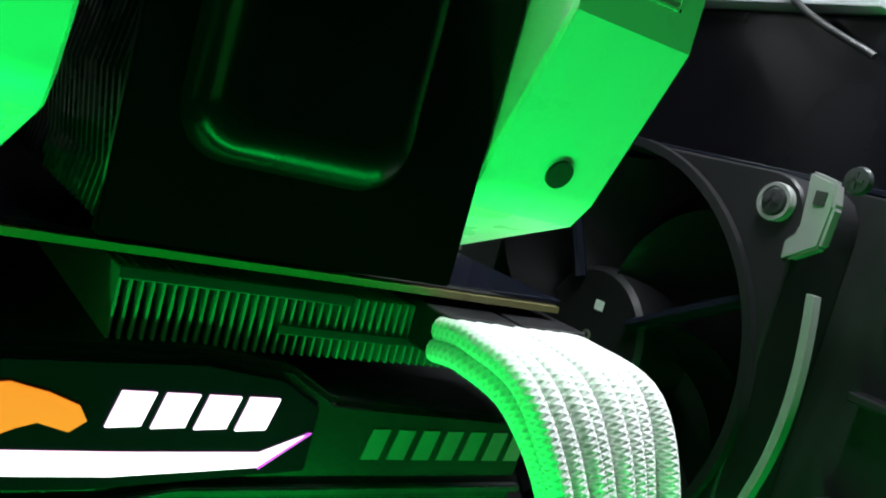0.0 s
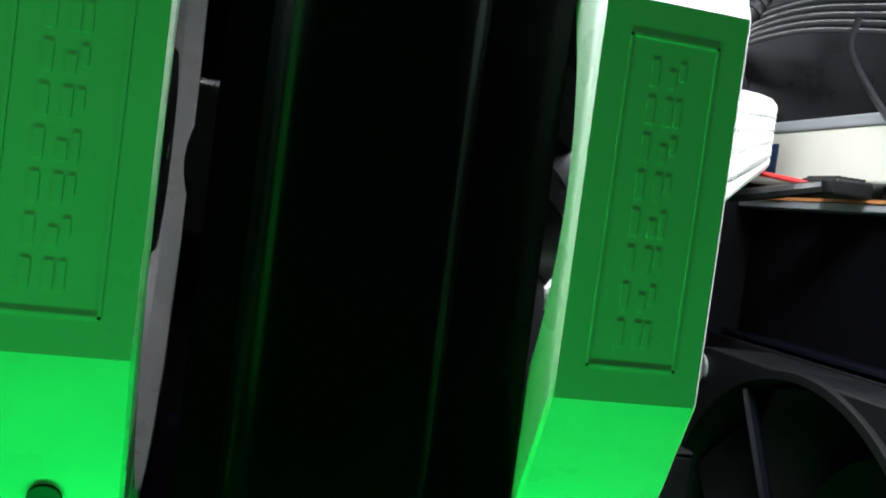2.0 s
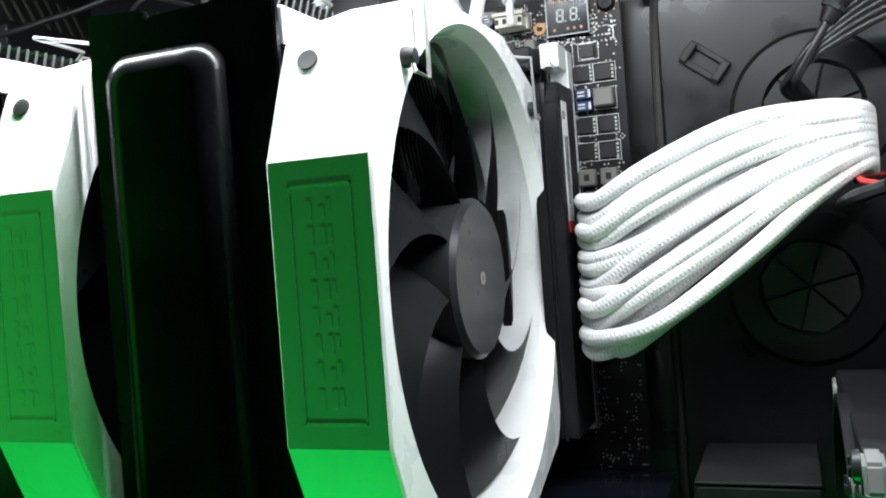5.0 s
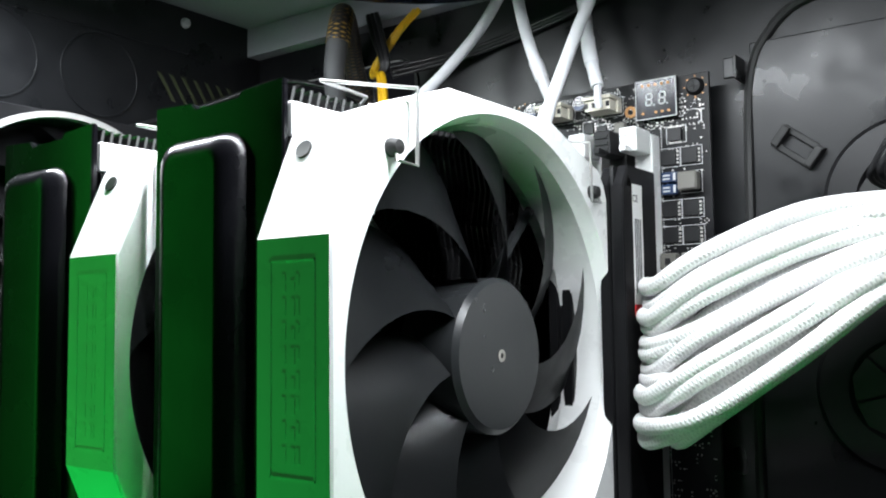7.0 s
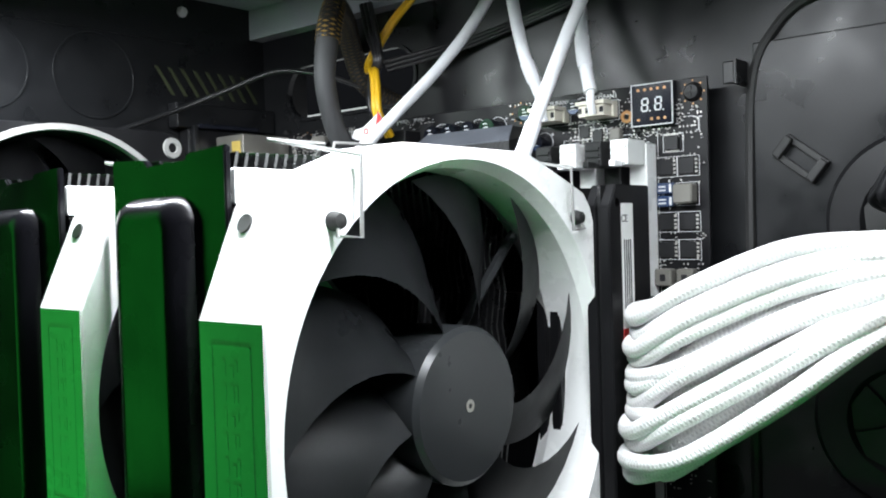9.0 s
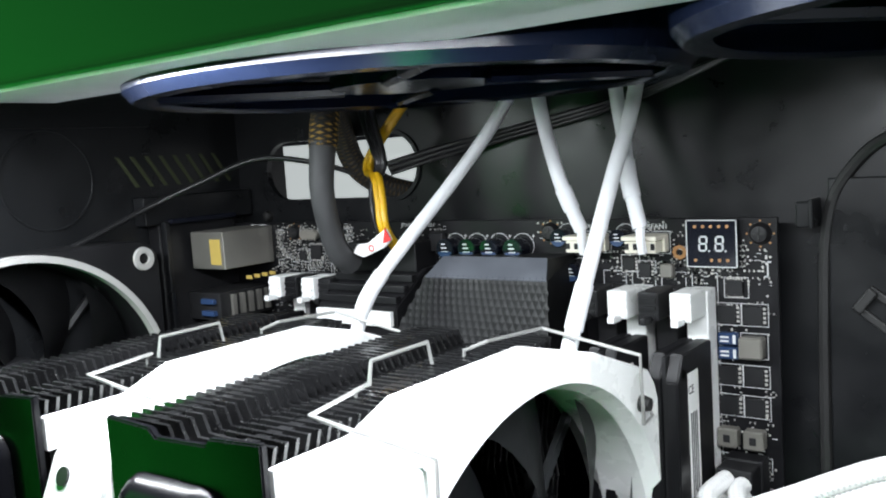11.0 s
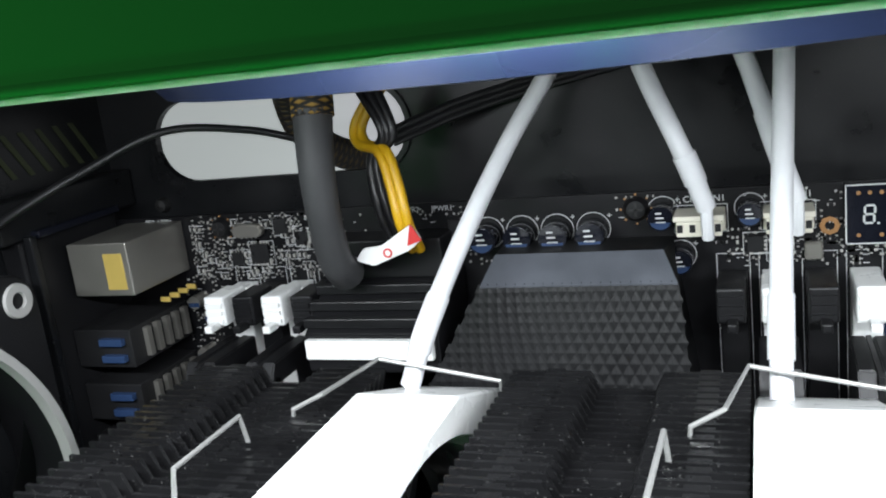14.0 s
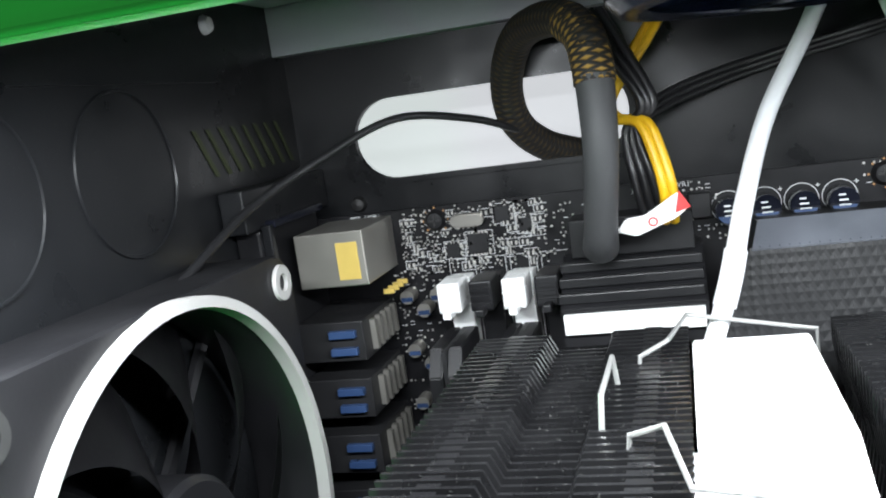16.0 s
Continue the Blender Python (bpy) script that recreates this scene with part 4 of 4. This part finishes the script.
pcie = thing("graphics_cable", (0.13, -0.15, 0.12), "bundle of white woven cables plugged into the graphics card", "cable")
for i in range(8):
    for j in range(2):
        x = 0.1165 + 0.0042 * i + (0.0015 if i > 3 else 0)
        rr = random.Random(i * 2 + j)
        w = 0.003 * rr.uniform(-1, 1)
        pts = glide([(x, -0.1355, 0.2405 + 0.0042 * j), (x + 0.001, -0.1440, 0.2412 + 0.0042 * j), (x + 0.006 + w * 0.4, -0.1540 - 0.004 * j, 0.2365 + 0.0045 * j), (0.1290 + (x - 0.1165) * 0.75 + w + 0.004 * j, -0.1620 - 0.0042 * j, 0.2210), (0.1370 + (x - 0.1165) * 0.62 + w + 0.004 * j, -0.1640 - 0.003 * j, 0.1950), (0.1420 + (x - 0.1165) * 0.6, -0.160, 0.14)], 7)
        part("strand", tube(pts, 0.0024, 12), M_BRAID, pcie, smooth=True)

for ob, shift in ((card, (-0.0008, 0, 0.0022)), (pcie, (-0.0030, 0, 0.0020))):
    ob.location += Vector(shift)

# ---- 24-strand board cable ----
atx = thing("board_cable", (0.13, -0.01, 0.30), "thick bundle of white woven cables plugged into the motherboard", "cable")
part("plug", box(0.1255, 0.1365, -0.0160, -0.0075, 0.3035, 0.3590, 0.0006), M_BLACK, atx, "black 24-pin plug")
part("socket", box(0.1250, 0.1370, -0.0075, -0.0002, 0.3030, 0.3595, 0.0005), M_BLACK, atx)
for i in range(12):
    for j in range(2):
        rr = random.Random(100 + i * 2 + j)
        u = min(max(i / 11 + rr.uniform(-0.10, 0.10), 0), 1)
        z = 0.3060 + 0.0045 * i + rr.uniform(-0.0012, 0.0012)
        x = 0.1285 + 0.0050 * j
        out = -0.0285 - 0.0085 * (1 - j) - 0.006 * (1 - u) + rr.uniform(-0.002, 0.003)
        jz, jy = rr.uniform(-0.0016, 0.0016), rr.uniform(-0.003, 0.003)
        ze = 0.3590 + 0.0165 * u + jz
        pts = glide([(x, -0.0155, z), (x - 0.0005 + 0.001 * j, out + 0.007, z - 0.0005), (x + 0.0065, out - 0.003, z - 0.0012), (0.1540, out - 0.009 + jy, 0.3130 + 0.0500 * u + jz - 0.002 * j), (0.1800, out - 0.002 + jy, 0.3310 + 0.0430 * u + jz), (0.2030, -0.0300 - 0.008 * (1 - j) + jy, 0.3500 + 0.0260 * u + jz), (0.2170, -0.0200 - 0.008 * (1 - j), ze), (0.2210, -0.0060, ze - 0.001), (0.2215, 0.0110, ze - 0.002)], 7)
        part("strand", tube(pts, 0.0028, 12), M_BRAID, atx, smooth=True)
ring = []
for k in range(25):
    a = 2 * math.pi * k / 24
    ring.append((0.2175 + 0.002 * math.sin(a), -0.0185 + 0.0105 * math.cos(a), 0.3672 + 0.0125 * math.sin(a)))
part("cable_tie", tube(ring, 0.0011, 6), M_RUBBER, atx, "black cable tie")

# ---- white fan leads, power leads ----
def lead(name, pts, r, mat, label, category="cable", group="", n=8):
    t = thing(name, pts[0], label, category, group)
    part("sleeve", tube(glide(pts, n), r, 12), mat, t, smooth=True)
    return t


WL = "white sleeved fan lead rising from fan or socket to the top"
for pts in ([(0.0170, -0.0510, 0.3990), (0.0220, -0.0485, 0.4130), (0.0278, -0.0320, 0.4305), (0.0360, -0.0140, 0.4500), (0.0490, -0.0030, 0.4720), (0.0620, 0.0020, 0.4980)],
            [(0.0838, -0.0125, 0.4310), (0.0805, -0.0150, 0.4420), (0.0770, -0.0145, 0.4510), (0.0691, -0.0085, 0.4700), (0.0620, -0.003, 0.4980)],
            [(0.1042, -0.0125, 0.4315), (0.0995, -0.0090, 0.4470), (0.0950, -0.0020, 0.4620), (0.0915, 0.0020, 0.4740), (0.0885, 0.004, 0.4980)],
            [(0.0990, -0.0540, 0.3985), (0.0993, -0.0465, 0.4110), (0.1002, -0.0345, 0.4310), (0.1013, -0.0225, 0.4510), (0.1024, -0.0095, 0.4720), (0.1030, 0.0, 0.4980)]):
    t = lead("fan_lead", pts, 0.0024, M_WIRE_W, WL, group="white fan leads")
    part("tail", tube(glide([Vector(pts[0]) + Vector((0, 0, 0.001)), Vector(pts[0]) - Vector((0, 0, 0.004)), Vector(pts[0]) - Vector((0, -0.001, 0.008))], 4), 0.0015, 8), M_WIRE_W, t)
    q = glide(pts, 8)
    part("shrink_band", tube(q[5:12], 0.0028, 12), M_WIRE_W, t, smooth=True)

eps_cable = thing("processor_power_cable", (-0.0211, -0.014, 0.4235), "black and gold mesh power cable ending in grey shrink tube", "cable")
part("shrink_tube", tube(glide([(-0.0095, -0.0220, 0.4195), (-0.0080, -0.0310, 0.4270), (-0.0052, -0.0390, 0.4470), (-0.0050, -0.0370, 0.4660)], 6), lambda u: 0.0050 - 0.0006 * math.sin(3.1 * u), 16), M_SHRINK, eps_cable, "grey heat-shrink tube", smooth=True)
part("mesh_sleeve", tube(glide([(-0.0050, -0.0370, 0.4650), (-0.0065, -0.0330, 0.4760), (-0.0140, -0.0230, 0.4825), (-0.0270, -0.0050, 0.4810), (-0.0345, 0.0070, 0.4690), (-0.0345, 0.0140, 0.4560), (-0.0280, 0.0240, 0.4470), (-0.0180, 0.0350, 0.4420)], 7), 0.0050, 16), M_BRAIDK, eps_cable, "black mesh sleeve with gold threads", smooth=True)

part("mesh_collar", tube(glide([(-0.0050, -0.0370, 0.4640), (-0.0054, -0.0355, 0.4700), (-0.0070, -0.0322, 0.4765), (-0.0110, -0.0270, 0.4810)], 6), 0.0053, 16), braid("gold_mesh_sleeve", (0.008, 0.008, 0.007), (0.30, 0.18, 0.03), 520.0), eps_cable, "gold-threaded mesh", smooth=True)

power = thing("power_leads", (0.003, -0.018, 0.428), "yellow and black power wires with a taped end", "cable")
for k in range(2):
    o = 0.0022 * k
    part("yellow_wire", tube(glide([(0.0120 + o, -0.0040, 0.4840), (0.0055 + o, -0.0095, 0.4740), (-0.0050 + o, -0.0120, 0.4600), (-0.0040 + o, -0.0150, 0.4540), (0.0035 + o, -0.0200, 0.4520), (0.0068 + o, -0.0225, 0.4430), (0.0085 + o, -0.0235, 0.4330), (0.0080 + o, -0.0160, 0.4240)], 6), 0.0014, 10), M_WIRE_Y, power, smooth=True)
for k in range(3):
    o = 0.0024 * k
    part("black_wire", tube(glide([(-0.0090 + o, -0.0120, 0.4840), (-0.0020 + o, -0.0160, 0.4700), (0.0050 + o * 0.6, -0.0190, 0.4570), (0.0000 + o * 0.6, -0.0170, 0.4500), (0.0010 + o, -0.0190, 0.4370), (0.0030 + o, -0.0150, 0.4240)], 6), 0.0013, 10), M_WIRE_K, power, smooth=True)
    part("black_wire", tube(glide([(0.0050, -0.0120 - 0.001 * k, 0.4530 + 0.0018 * k), (0.0200, 0.000, 0.4580 + 0.0018 * k), (0.0420, 0.0085, 0.4630 + 0.0015 * k), (0.0900, 0.0095, 0.4720 + 0.0012 * k), (0.1300, 0.0100, 0.4850)], 6), 0.0010, 8), M_WIRE_K, power, smooth=True)
tape = part("tape", prism([(-0.0045, 0.4238), (0.0005, 0.4222), (0.0110, 0.4262), (0.0146, 0.4290), (0.0120, 0.4332), (0.0030, 0.4276), (-0.0020, 0.4272)], "y", -0.0260, -0.0245, 0.0004), M_PAPER, power, "white tape flag with red print")
part("red_corner", prism([(0.0108, 0.4276), (0.0148, 0.4289), (0.0121, 0.4335)], "y", -0.0263, -0.0259), M_RED, tape)
part("red_mark", lathe("y", 0.0050, 0.4258, [(0.0008, -0.0262), (0.0013, -0.0262), (0.0013, -0.0259), (0.0008, -0.0259)], 16), M_RED, tape)
lead("rear_fan_lead", [(-0.1000, -0.1000, 0.4270), (-0.1000, -0.0780, 0.4330), (-0.0960, -0.0500, 0.4440), (-0.0820, -0.0300, 0.4540), (-0.0640, -0.0150, 0.4620), (-0.0460, 0.0000, 0.4590), (-0.0330, 0.0120, 0.4530), (-0.020, 0.03, 0.446)], 0.0012, M_WIRE_K, "thin black flat lead of the rear fan")

# ---- top fans ----
def top_fan(cx, cy):
    f = thing("top_fan", (cx, cy, 0.476), "glossy black round fan under the top of the case", "fan", "glossy round fans under the top")
    prof = [(0.0660, 0.4775), (0.0680, 0.4762), (0.0715, 0.4765), (0.0738, 0.4790), (0.0742, 0.4850), (0.0742, 0.5020), (0.0660, 0.5020)]
    part("frame", lathe("z", cx, cy, prof, 96), M_NAVY, f, "glossy black round frame", smooth=True)
    part("hub", cyl("z", cx, cy, 0.4780, 0.5020, 0.0220, 40, bevel=0.001), M_NAVY, f, smooth=True)
    for i in range(4):
        a = radians(20 + 90 * i)
        part("strut", tube([(cx + 0.02 * math.cos(a), cy + 0.02 * math.sin(a), 0.4790), (cx + 0.067 * math.cos(a + 0.4), cy + 0.067 * math.sin(a + 0.4), 0.4790)], 0.0022, 8), M_NAVY, f)
    for i in range(9):
        a = 2 * math.pi * i / 9
        own = bmesh.new()
        rows = []
        for p in range(6):
            r = 0.0215 + 0.0425 * p / 5
            rows.append([own.verts.new((cx + r * math.cos(a + 0.3 * p / 5 + 0.5 * (q / 4 - 0.5)), cy + r * math.sin(a + 0.3 * p / 5 + 0.5 * (q / 4 - 0.5)), 0.483 + 0.013 * q / 4)) for q in range(5)])
        for u, v in zip(rows, rows[1:]):
            for q in range(4):
                own.faces.new((u[q], u[q + 1], v[q + 1], v[q]))
        bmesh.ops.solidify(own, geom=own.faces[:], thickness=0.001)
        part("blade", own, M_NAVY, f, smooth=True)


top_fan(0.0720, -0.0850)
top_fan(0.2240, -0.0850)

# ---- tray furniture ----
tie = thing("cable_loop", (0.169, TRAY, 0.404), "small black plastic cable tie loop on the tray", "cable loop")
m = Matrix.Translation((0.1691, TRAY, 0.4040)) @ pose(0, 0, 0, 0, 38, 0)
for name, b in (("bar", box(-0.0085, 0.0085, -0.0032, -0.0002, 0.0022, 0.0046, 0.0005)), ("bar", box(-0.0085, 0.0085, -0.0032, -0.0002, -0.0046, -0.0022, 0.0005)), ("bridge", box(-0.0085, -0.0055, -0.0050, -0.0008, -0.0040, 0.0040, 0.0005)), ("bridge", box(0.0055, 0.0085, -0.0050, -0.0008, -0.0040, 0.0040, 0.0005))):
    bmesh.ops.transform(b, matrix=m, verts=b.verts)
    part(name, b, M_RUBBER, tie)
tab = thing("tray_tab", (0.1475, TRAY, 0.4350), "black folded metal tab standing out of the tray", "tab")
part("plate", box(0.1458, 0.1500, 0.0020, 0.0036, 0.4308, 0.4386, 0.0006), M_STEEL, tab)
part("foot", box(0.1496, 0.1508, 0.0020, 0.0118, 0.4304, 0.4392, 0.0004), M_STEEL, tab)
seam = thing("tray_seam", (0.152, TRAY, 0.34), "dark rubber edging along the tray's raised panel", "edging", kind="structure")
part("edge", tube(glide([(0.1510, 0.0112, 0.2300), (0.1510, 0.0112, 0.3300), (0.1512, 0.0112, 0.4000), (0.1530, 0.0112, 0.4330), (0.1600, 0.0112, 0.4480), (0.1720, 0.0112, 0.4570), (0.1950, 0.0112, 0.4590), (0.2600, 0.0112, 0.4590)], 8), 0.0018, 8), M_RUBBER, seam, smooth=True)
part("raised_panel", box(0.1530, 0.3500, 0.0106, 0.0119, 0.1000, 0.4450, 0.0005), M_STEEL, seam)
def cable_grommet(x, z):
    g = thing("cable_grommet", (x, TRAY, z - 0.023), "round black rubber cable grommet in the tray", "grommet", "round grommets in the tray")
    part("flange", lathe("y", x, z, [(0.0160, 0.0104), (0.0175, 0.0080), (0.0268, 0.0085), (0.0285, 0.0104)], 56), M_BLACK, g, "flat rubber flange", smooth=True)
    for i in range(6):
        a = radians(60 * i + 15)
        part("flap", prism([(x + r * math.cos(a + d), z + r * math.sin(a + d)) for r, d in ((0.0160, 0.03), (0.0170, 0.52), (0.0160, 1.01), (0.001, 0.52))], "y", 0.0090, 0.0103), M_RUBBER, g)


cable_grommet(0.2050, 0.3825)
cable_grommet(0.2000, 0.3190)

# ---- drive bay and front fan ----
drive = thing("drive", (0.26, -0.088, 0.3545), "cream and silver drive lying on the bay shelf", "drive")
part("body", box(0.2140, 0.3300, -0.1240, 0.0080, 0.3545, 0.3730, 0.0010), M_BEIGEBOX, drive, "cream drive body")
part("lid", box(0.2132, 0.3300, -0.1245, 0.0085, 0.3731, 0.3770, 0.0008), M_GREYSTEEL, drive, "silver drive lid")
part("label", box(0.2136, 0.2142, -0.0080, -0.0010, 0.3580, 0.3690), M_BLUE, drive, "small blue and white sticker")
shelf = thing("bay_shelf", (0.26, -0.09, 0.342), "white-edged steel shelf of the drive bay", "shelf")
part("plate", box(0.2120, 0.3350, -0.1240, 0.0100, 0.3455, 0.3480, 0.0004), M_GREYSTEEL, shelf)
part("edge_strip", box(0.2112, 0.2119, -0.1240, 0.0000, 0.3482, 0.3492), M_WOOD, shelf, "thin orange edge strip")
for y in (-0.0600, -0.0850, -0.1150):
    part("rest", box(0.2200, 0.3400, y - 0.003, y + 0.003, 0.3481, 0.3544), M_BLACK, shelf)
plug = thing("drive_plug", (0.207, -0.052, 0.3495), "black flat data plug with a red cable end", "plug")
part("shell", box(0.1985, 0.2125, -0.0620, -0.0450, 0.3493, 0.3545, 0.0008), M_BLACK, plug)
for k in range(5):
    part("ridge", box(0.2000 + 0.0022 * k, 0.2010 + 0.0022 * k, -0.0610, -0.0460, 0.3545, 0.3552), M_BLACK, plug)
part("red_cable", tube(glide([(0.1985, -0.0520, 0.3520), (0.1930, -0.0400, 0.3540), (0.1950, -0.0200, 0.3560), (0.205, 0.008, 0.3570)], 6), 0.0009, 8), M_RED, plug)
part("black_cable", tube(glide([(0.1985, -0.0560, 0.3515), (0.1900, -0.0480, 0.3490), (0.1880, -0.0250, 0.3470), (0.195, 0.008, 0.3480)], 6), 0.0022, 8), M_WIRE_K, plug)
bay = thing("drive_caddy", (0.30, -0.147, 0.3482), "pale grey metal caddy beside the drive bay", "caddy")
part("plate", box(0.2386, 0.3550, -0.1480, -0.1460, 0.3482, 0.3908, 0.0005), M_GREYSTEEL, bay)
part("lower_lip", box(0.2390, 0.3550, -0.1500, -0.1440, 0.3466, 0.3480, 0.0004), M_GREYSTEEL, bay)
part("upper_lip", box(0.2390, 0.3550, -0.1490, -0.1440, 0.3910, 0.3920, 0.0003), M_GREYSTEEL, bay)
blank = thing("bay_blank", (0.23, -0.08, 0.298), "black blank panel under the drive bay", "panel")
part("plate", box(0.2200, 0.2220, -0.1450, 0.0110, 0.2980, 0.3450, 0.0005), M_COVER, blank)
part("ledge", box(0.2130, 0.2220, -0.1450, 0.0110, 0.2965, 0.2985, 0.0004), M_GLOSS, blank)
part("rib", box(0.2170, 0.2201, -0.1440, -0.1400, 0.2990, 0.3440, 0.0004), M_BLACK, blank)
front_fan = square_fan("front_fan", 0.2050, 0.2300, -0.0815, 0.2355, 0.0600, 0.0580, 0.105, "black square intake fan with a pale rim, screwed to the front", -1, 7, M_BLACK)
part("logo_patch", box(0.2078, 0.2081, -0.0850, -0.0815, 0.2440, 0.2470), M_SILK, front_fan, "small white mark on the hub")
for a in (62, 152, 242, 332):
    c, s = math.cos(radians(a)), math.sin(radians(a))
    part("front_strut", tube([(0.2072, -0.0815 + 0.018 * c, 0.2355 + 0.018 * s), (0.2066, -0.0815 + 0.0575 * c, 0.2355 + 0.0575 * s)], 0.0021, 8), M_GLOSS, front_fan, smooth=True)
for y, z in ((-0.0815 - 0.0525, 0.2355 + 0.0525), (-0.1535, 0.2970)):
    s = thing("front_screw", (0.204, y, z), "black cross-head screw with a bright ring", "screw", "screws holding the front fan")
    part("head", lathe("x", y, z, [(0.0001, 0.2015), (0.0030, 0.2020), (0.0034, 0.2034), (0.0001, 0.2036)], 24), M_BLADE, s, smooth=True)
    own = box(0.2012, 0.2018, y - 0.0020, y + 0.0020, z - 0.0004, z + 0.0004)
    box(0.2012, 0.2018, y - 0.0004, y + 0.0004, z - 0.0020, z + 0.0020, 0, own)
    part("cross_slot", own, M_RUBBER, s)
    if z < 0.295:
        part("ring", lathe("x", y, z, [(0.0036, 0.2030), (0.0038, 0.2024), (0.0047, 0.2024), (0.0049, 0.2030)], 28), M_DIMGREY, s, smooth=True)
clip = thing("fan_clip", (0.207, -0.1445, 0.275), "pale plastic clip holding the front fan's corner", "clip")
part("tongue", prism([(-0.1400, 0.2975), (-0.1475, 0.2960), (-0.1490, 0.2900), (-0.1485, 0.2800), (-0.1390, 0.2740), (-0.1385, 0.2800), (-0.1415, 0.2830)], "x", 0.2042, 0.2085, 0.0008), M_DIMGREY, clip)
part("slot", box(0.2038, 0.2044, -0.1465, -0.1435, 0.2895, 0.2930), M_RUBBER, clip)
arc = thing("front_trim", (0.206, -0.15, 0.21), "curved pale trim strip beside the front fan", "trim")
own = bmesh.new()
prev = None
for k in range(13):
    u = k / 12
    y, z = -0.1500 - 0.0050 * math.sin(math.pi * u * 0.75) + 0.0065 * u * u, 0.2690 - 0.060 * u
    row = [own.verts.new((x, y + d, z)) for x, d in ((0.2045, -0.0011), (0.2045, 0.0011), (0.2075, 0.0011), (0.2075, -0.0011))]
    if prev:
        for i in range(4):
            own.faces.new((prev[i], prev[(i + 1) % 4], row[(i + 1) % 4], row[i]))
    else:
        own.faces.new(row)
    prev = row
own.faces.new(prev[::-1])
part("strip", own, M_DIMGREY, arc, smooth=True)
panel = thing("front_inner_panel", (0.235, -0.18, 0.05), "black ribbed inner front panel", "panel", kind="structure")
part("sheet", box(0.2305, 0.2330, -0.2050, 0.0110, 0.0100, 0.2960, 0.0004), M_BLACK, panel)
for k in range(4):
    part("rib", box(0.2230, 0.2304, -0.2050, -0.1560, 0.1900 + 0.028 * k, 0.1925 + 0.028 * k, 0.0005), M_BLACK, panel)
cover = thing("cable_cover", (0.19, -0.012, 0.20), "black box cover low on the tray", "cover")
part("shell", box(0.1600, 0.1990, -0.0420, 0.0105, 0.1800, 0.2610, 0.0012), M_BLACK, cover)
part("lid", box(0.1605, 0.1985, -0.0425, 0.0100, 0.2612, 0.2622, 0.0003), M_RUBBER, cover)
for k in range(5):
    lead("loose_cable", [(0.2040, 0.0110, 0.3830 + 0.001 * k), (0.1960 + 0.001 * k, -0.0090 - 0.0010 * k, 0.3900 + 0.0012 * k), (0.2190, -0.0160, 0.4035 + 0.0022 * k), (0.2450, -0.0220 - 0.002 * k, 0.4100 + 0.0024 * k), (0.2850, -0.0450 - 0.004 * k, 0.4090 + 0.002 * k), (0.3300, -0.0800, 0.3980 - 0.002 * k)], 0.0013, M_WIRE_K, "thin black cable looped beside the drive bay", group="loose black cables")
plugged = lead("plugged_cable", [(0.2060, 0.0110, 0.3850), (0.1995, -0.0100, 0.3890), (0.2040, -0.0150, 0.3975), (0.2110, -0.0155, 0.4090), (0.2175, -0.0155, 0.4200), (0.2230, -0.0150, 0.4320), (0.2310, -0.0110, 0.4500), (0.2360, 0.0060, 0.4650), (0.2380, 0.0110, 0.4700)], 0.0016, M_WIRE_K, "black cable with a ribbed plug rising past the grommet")
grip = part("plug", tube([(0.2100, -0.0155, 0.4072), (0.2126, -0.0155, 0.4115), (0.2190, -0.0155, 0.4224), (0.2208, -0.0153, 0.4262)], lambda u: 0.0026 + 0.0014 * math.sin(math.pi * u), 10), M_BLACK, plugged, "black moulded plug", smooth=True)
for k in range(4):
    u = 0.25 + 0.16 * k
    part("ridge", tube([(0.2100 + 0.0108 * u - 0.0005, -0.0155, 0.4072 + 0.0190 * u - 0.0008), (0.2100 + 0.0108 * u + 0.0003, -0.0155, 0.4072 + 0.0190 * u + 0.0004)], 0.0044, 10), M_RUBBER, grip)
lead("hanging_cable", [(0.2450, -0.0300, 0.4120), (0.2330, -0.0450, 0.3960), (0.2330, -0.0700, 0.3700), (0.2330, -0.1000, 0.3450), (0.2380, -0.1250, 0.3330)], 0.0011, M_WIRE_K, "thin grey cable hanging over the drive")
for ob in (drive, shelf, blank, plug):
    ob.location.x += 0.0225

# wire ends hooked into the fin towers
for x, y0, y1 in ((-0.0078, -0.1150, -0.0930), (0.0768, -0.1150, -0.0930)):
    t = thing("wire_hook", (x, y1, 0.4065), "bent spring steel wire hooked into the fins", "wire", "wire hooks on the fin towers")
    part("wire", tube([(x - 0.0005, y0 - 0.001, 0.4035), (x, y0, 0.4103), (x + 0.0005, y1, 0.4105), (x + 0.001, y1 + 0.001, 0.4035)], 0.00055, 8), M_CHROME, t, smooth=True)

# the board and all that is plugged into it, drawn out to the board's true length
for ob in list(scene.collection.all_objects):
    if not ob.parent and ob.name.split(".")[0] in ("motherboard", "memory_module", "processor_power_cable", "power_leads", "fan_lead", "rear_fan_lead", "tray_screw"):
        ob.location.x = 0.136 + (ob.location.x - 0.137) * 1.025
        ob.location.z += 0.0008
        ob.scale.x = 1.025
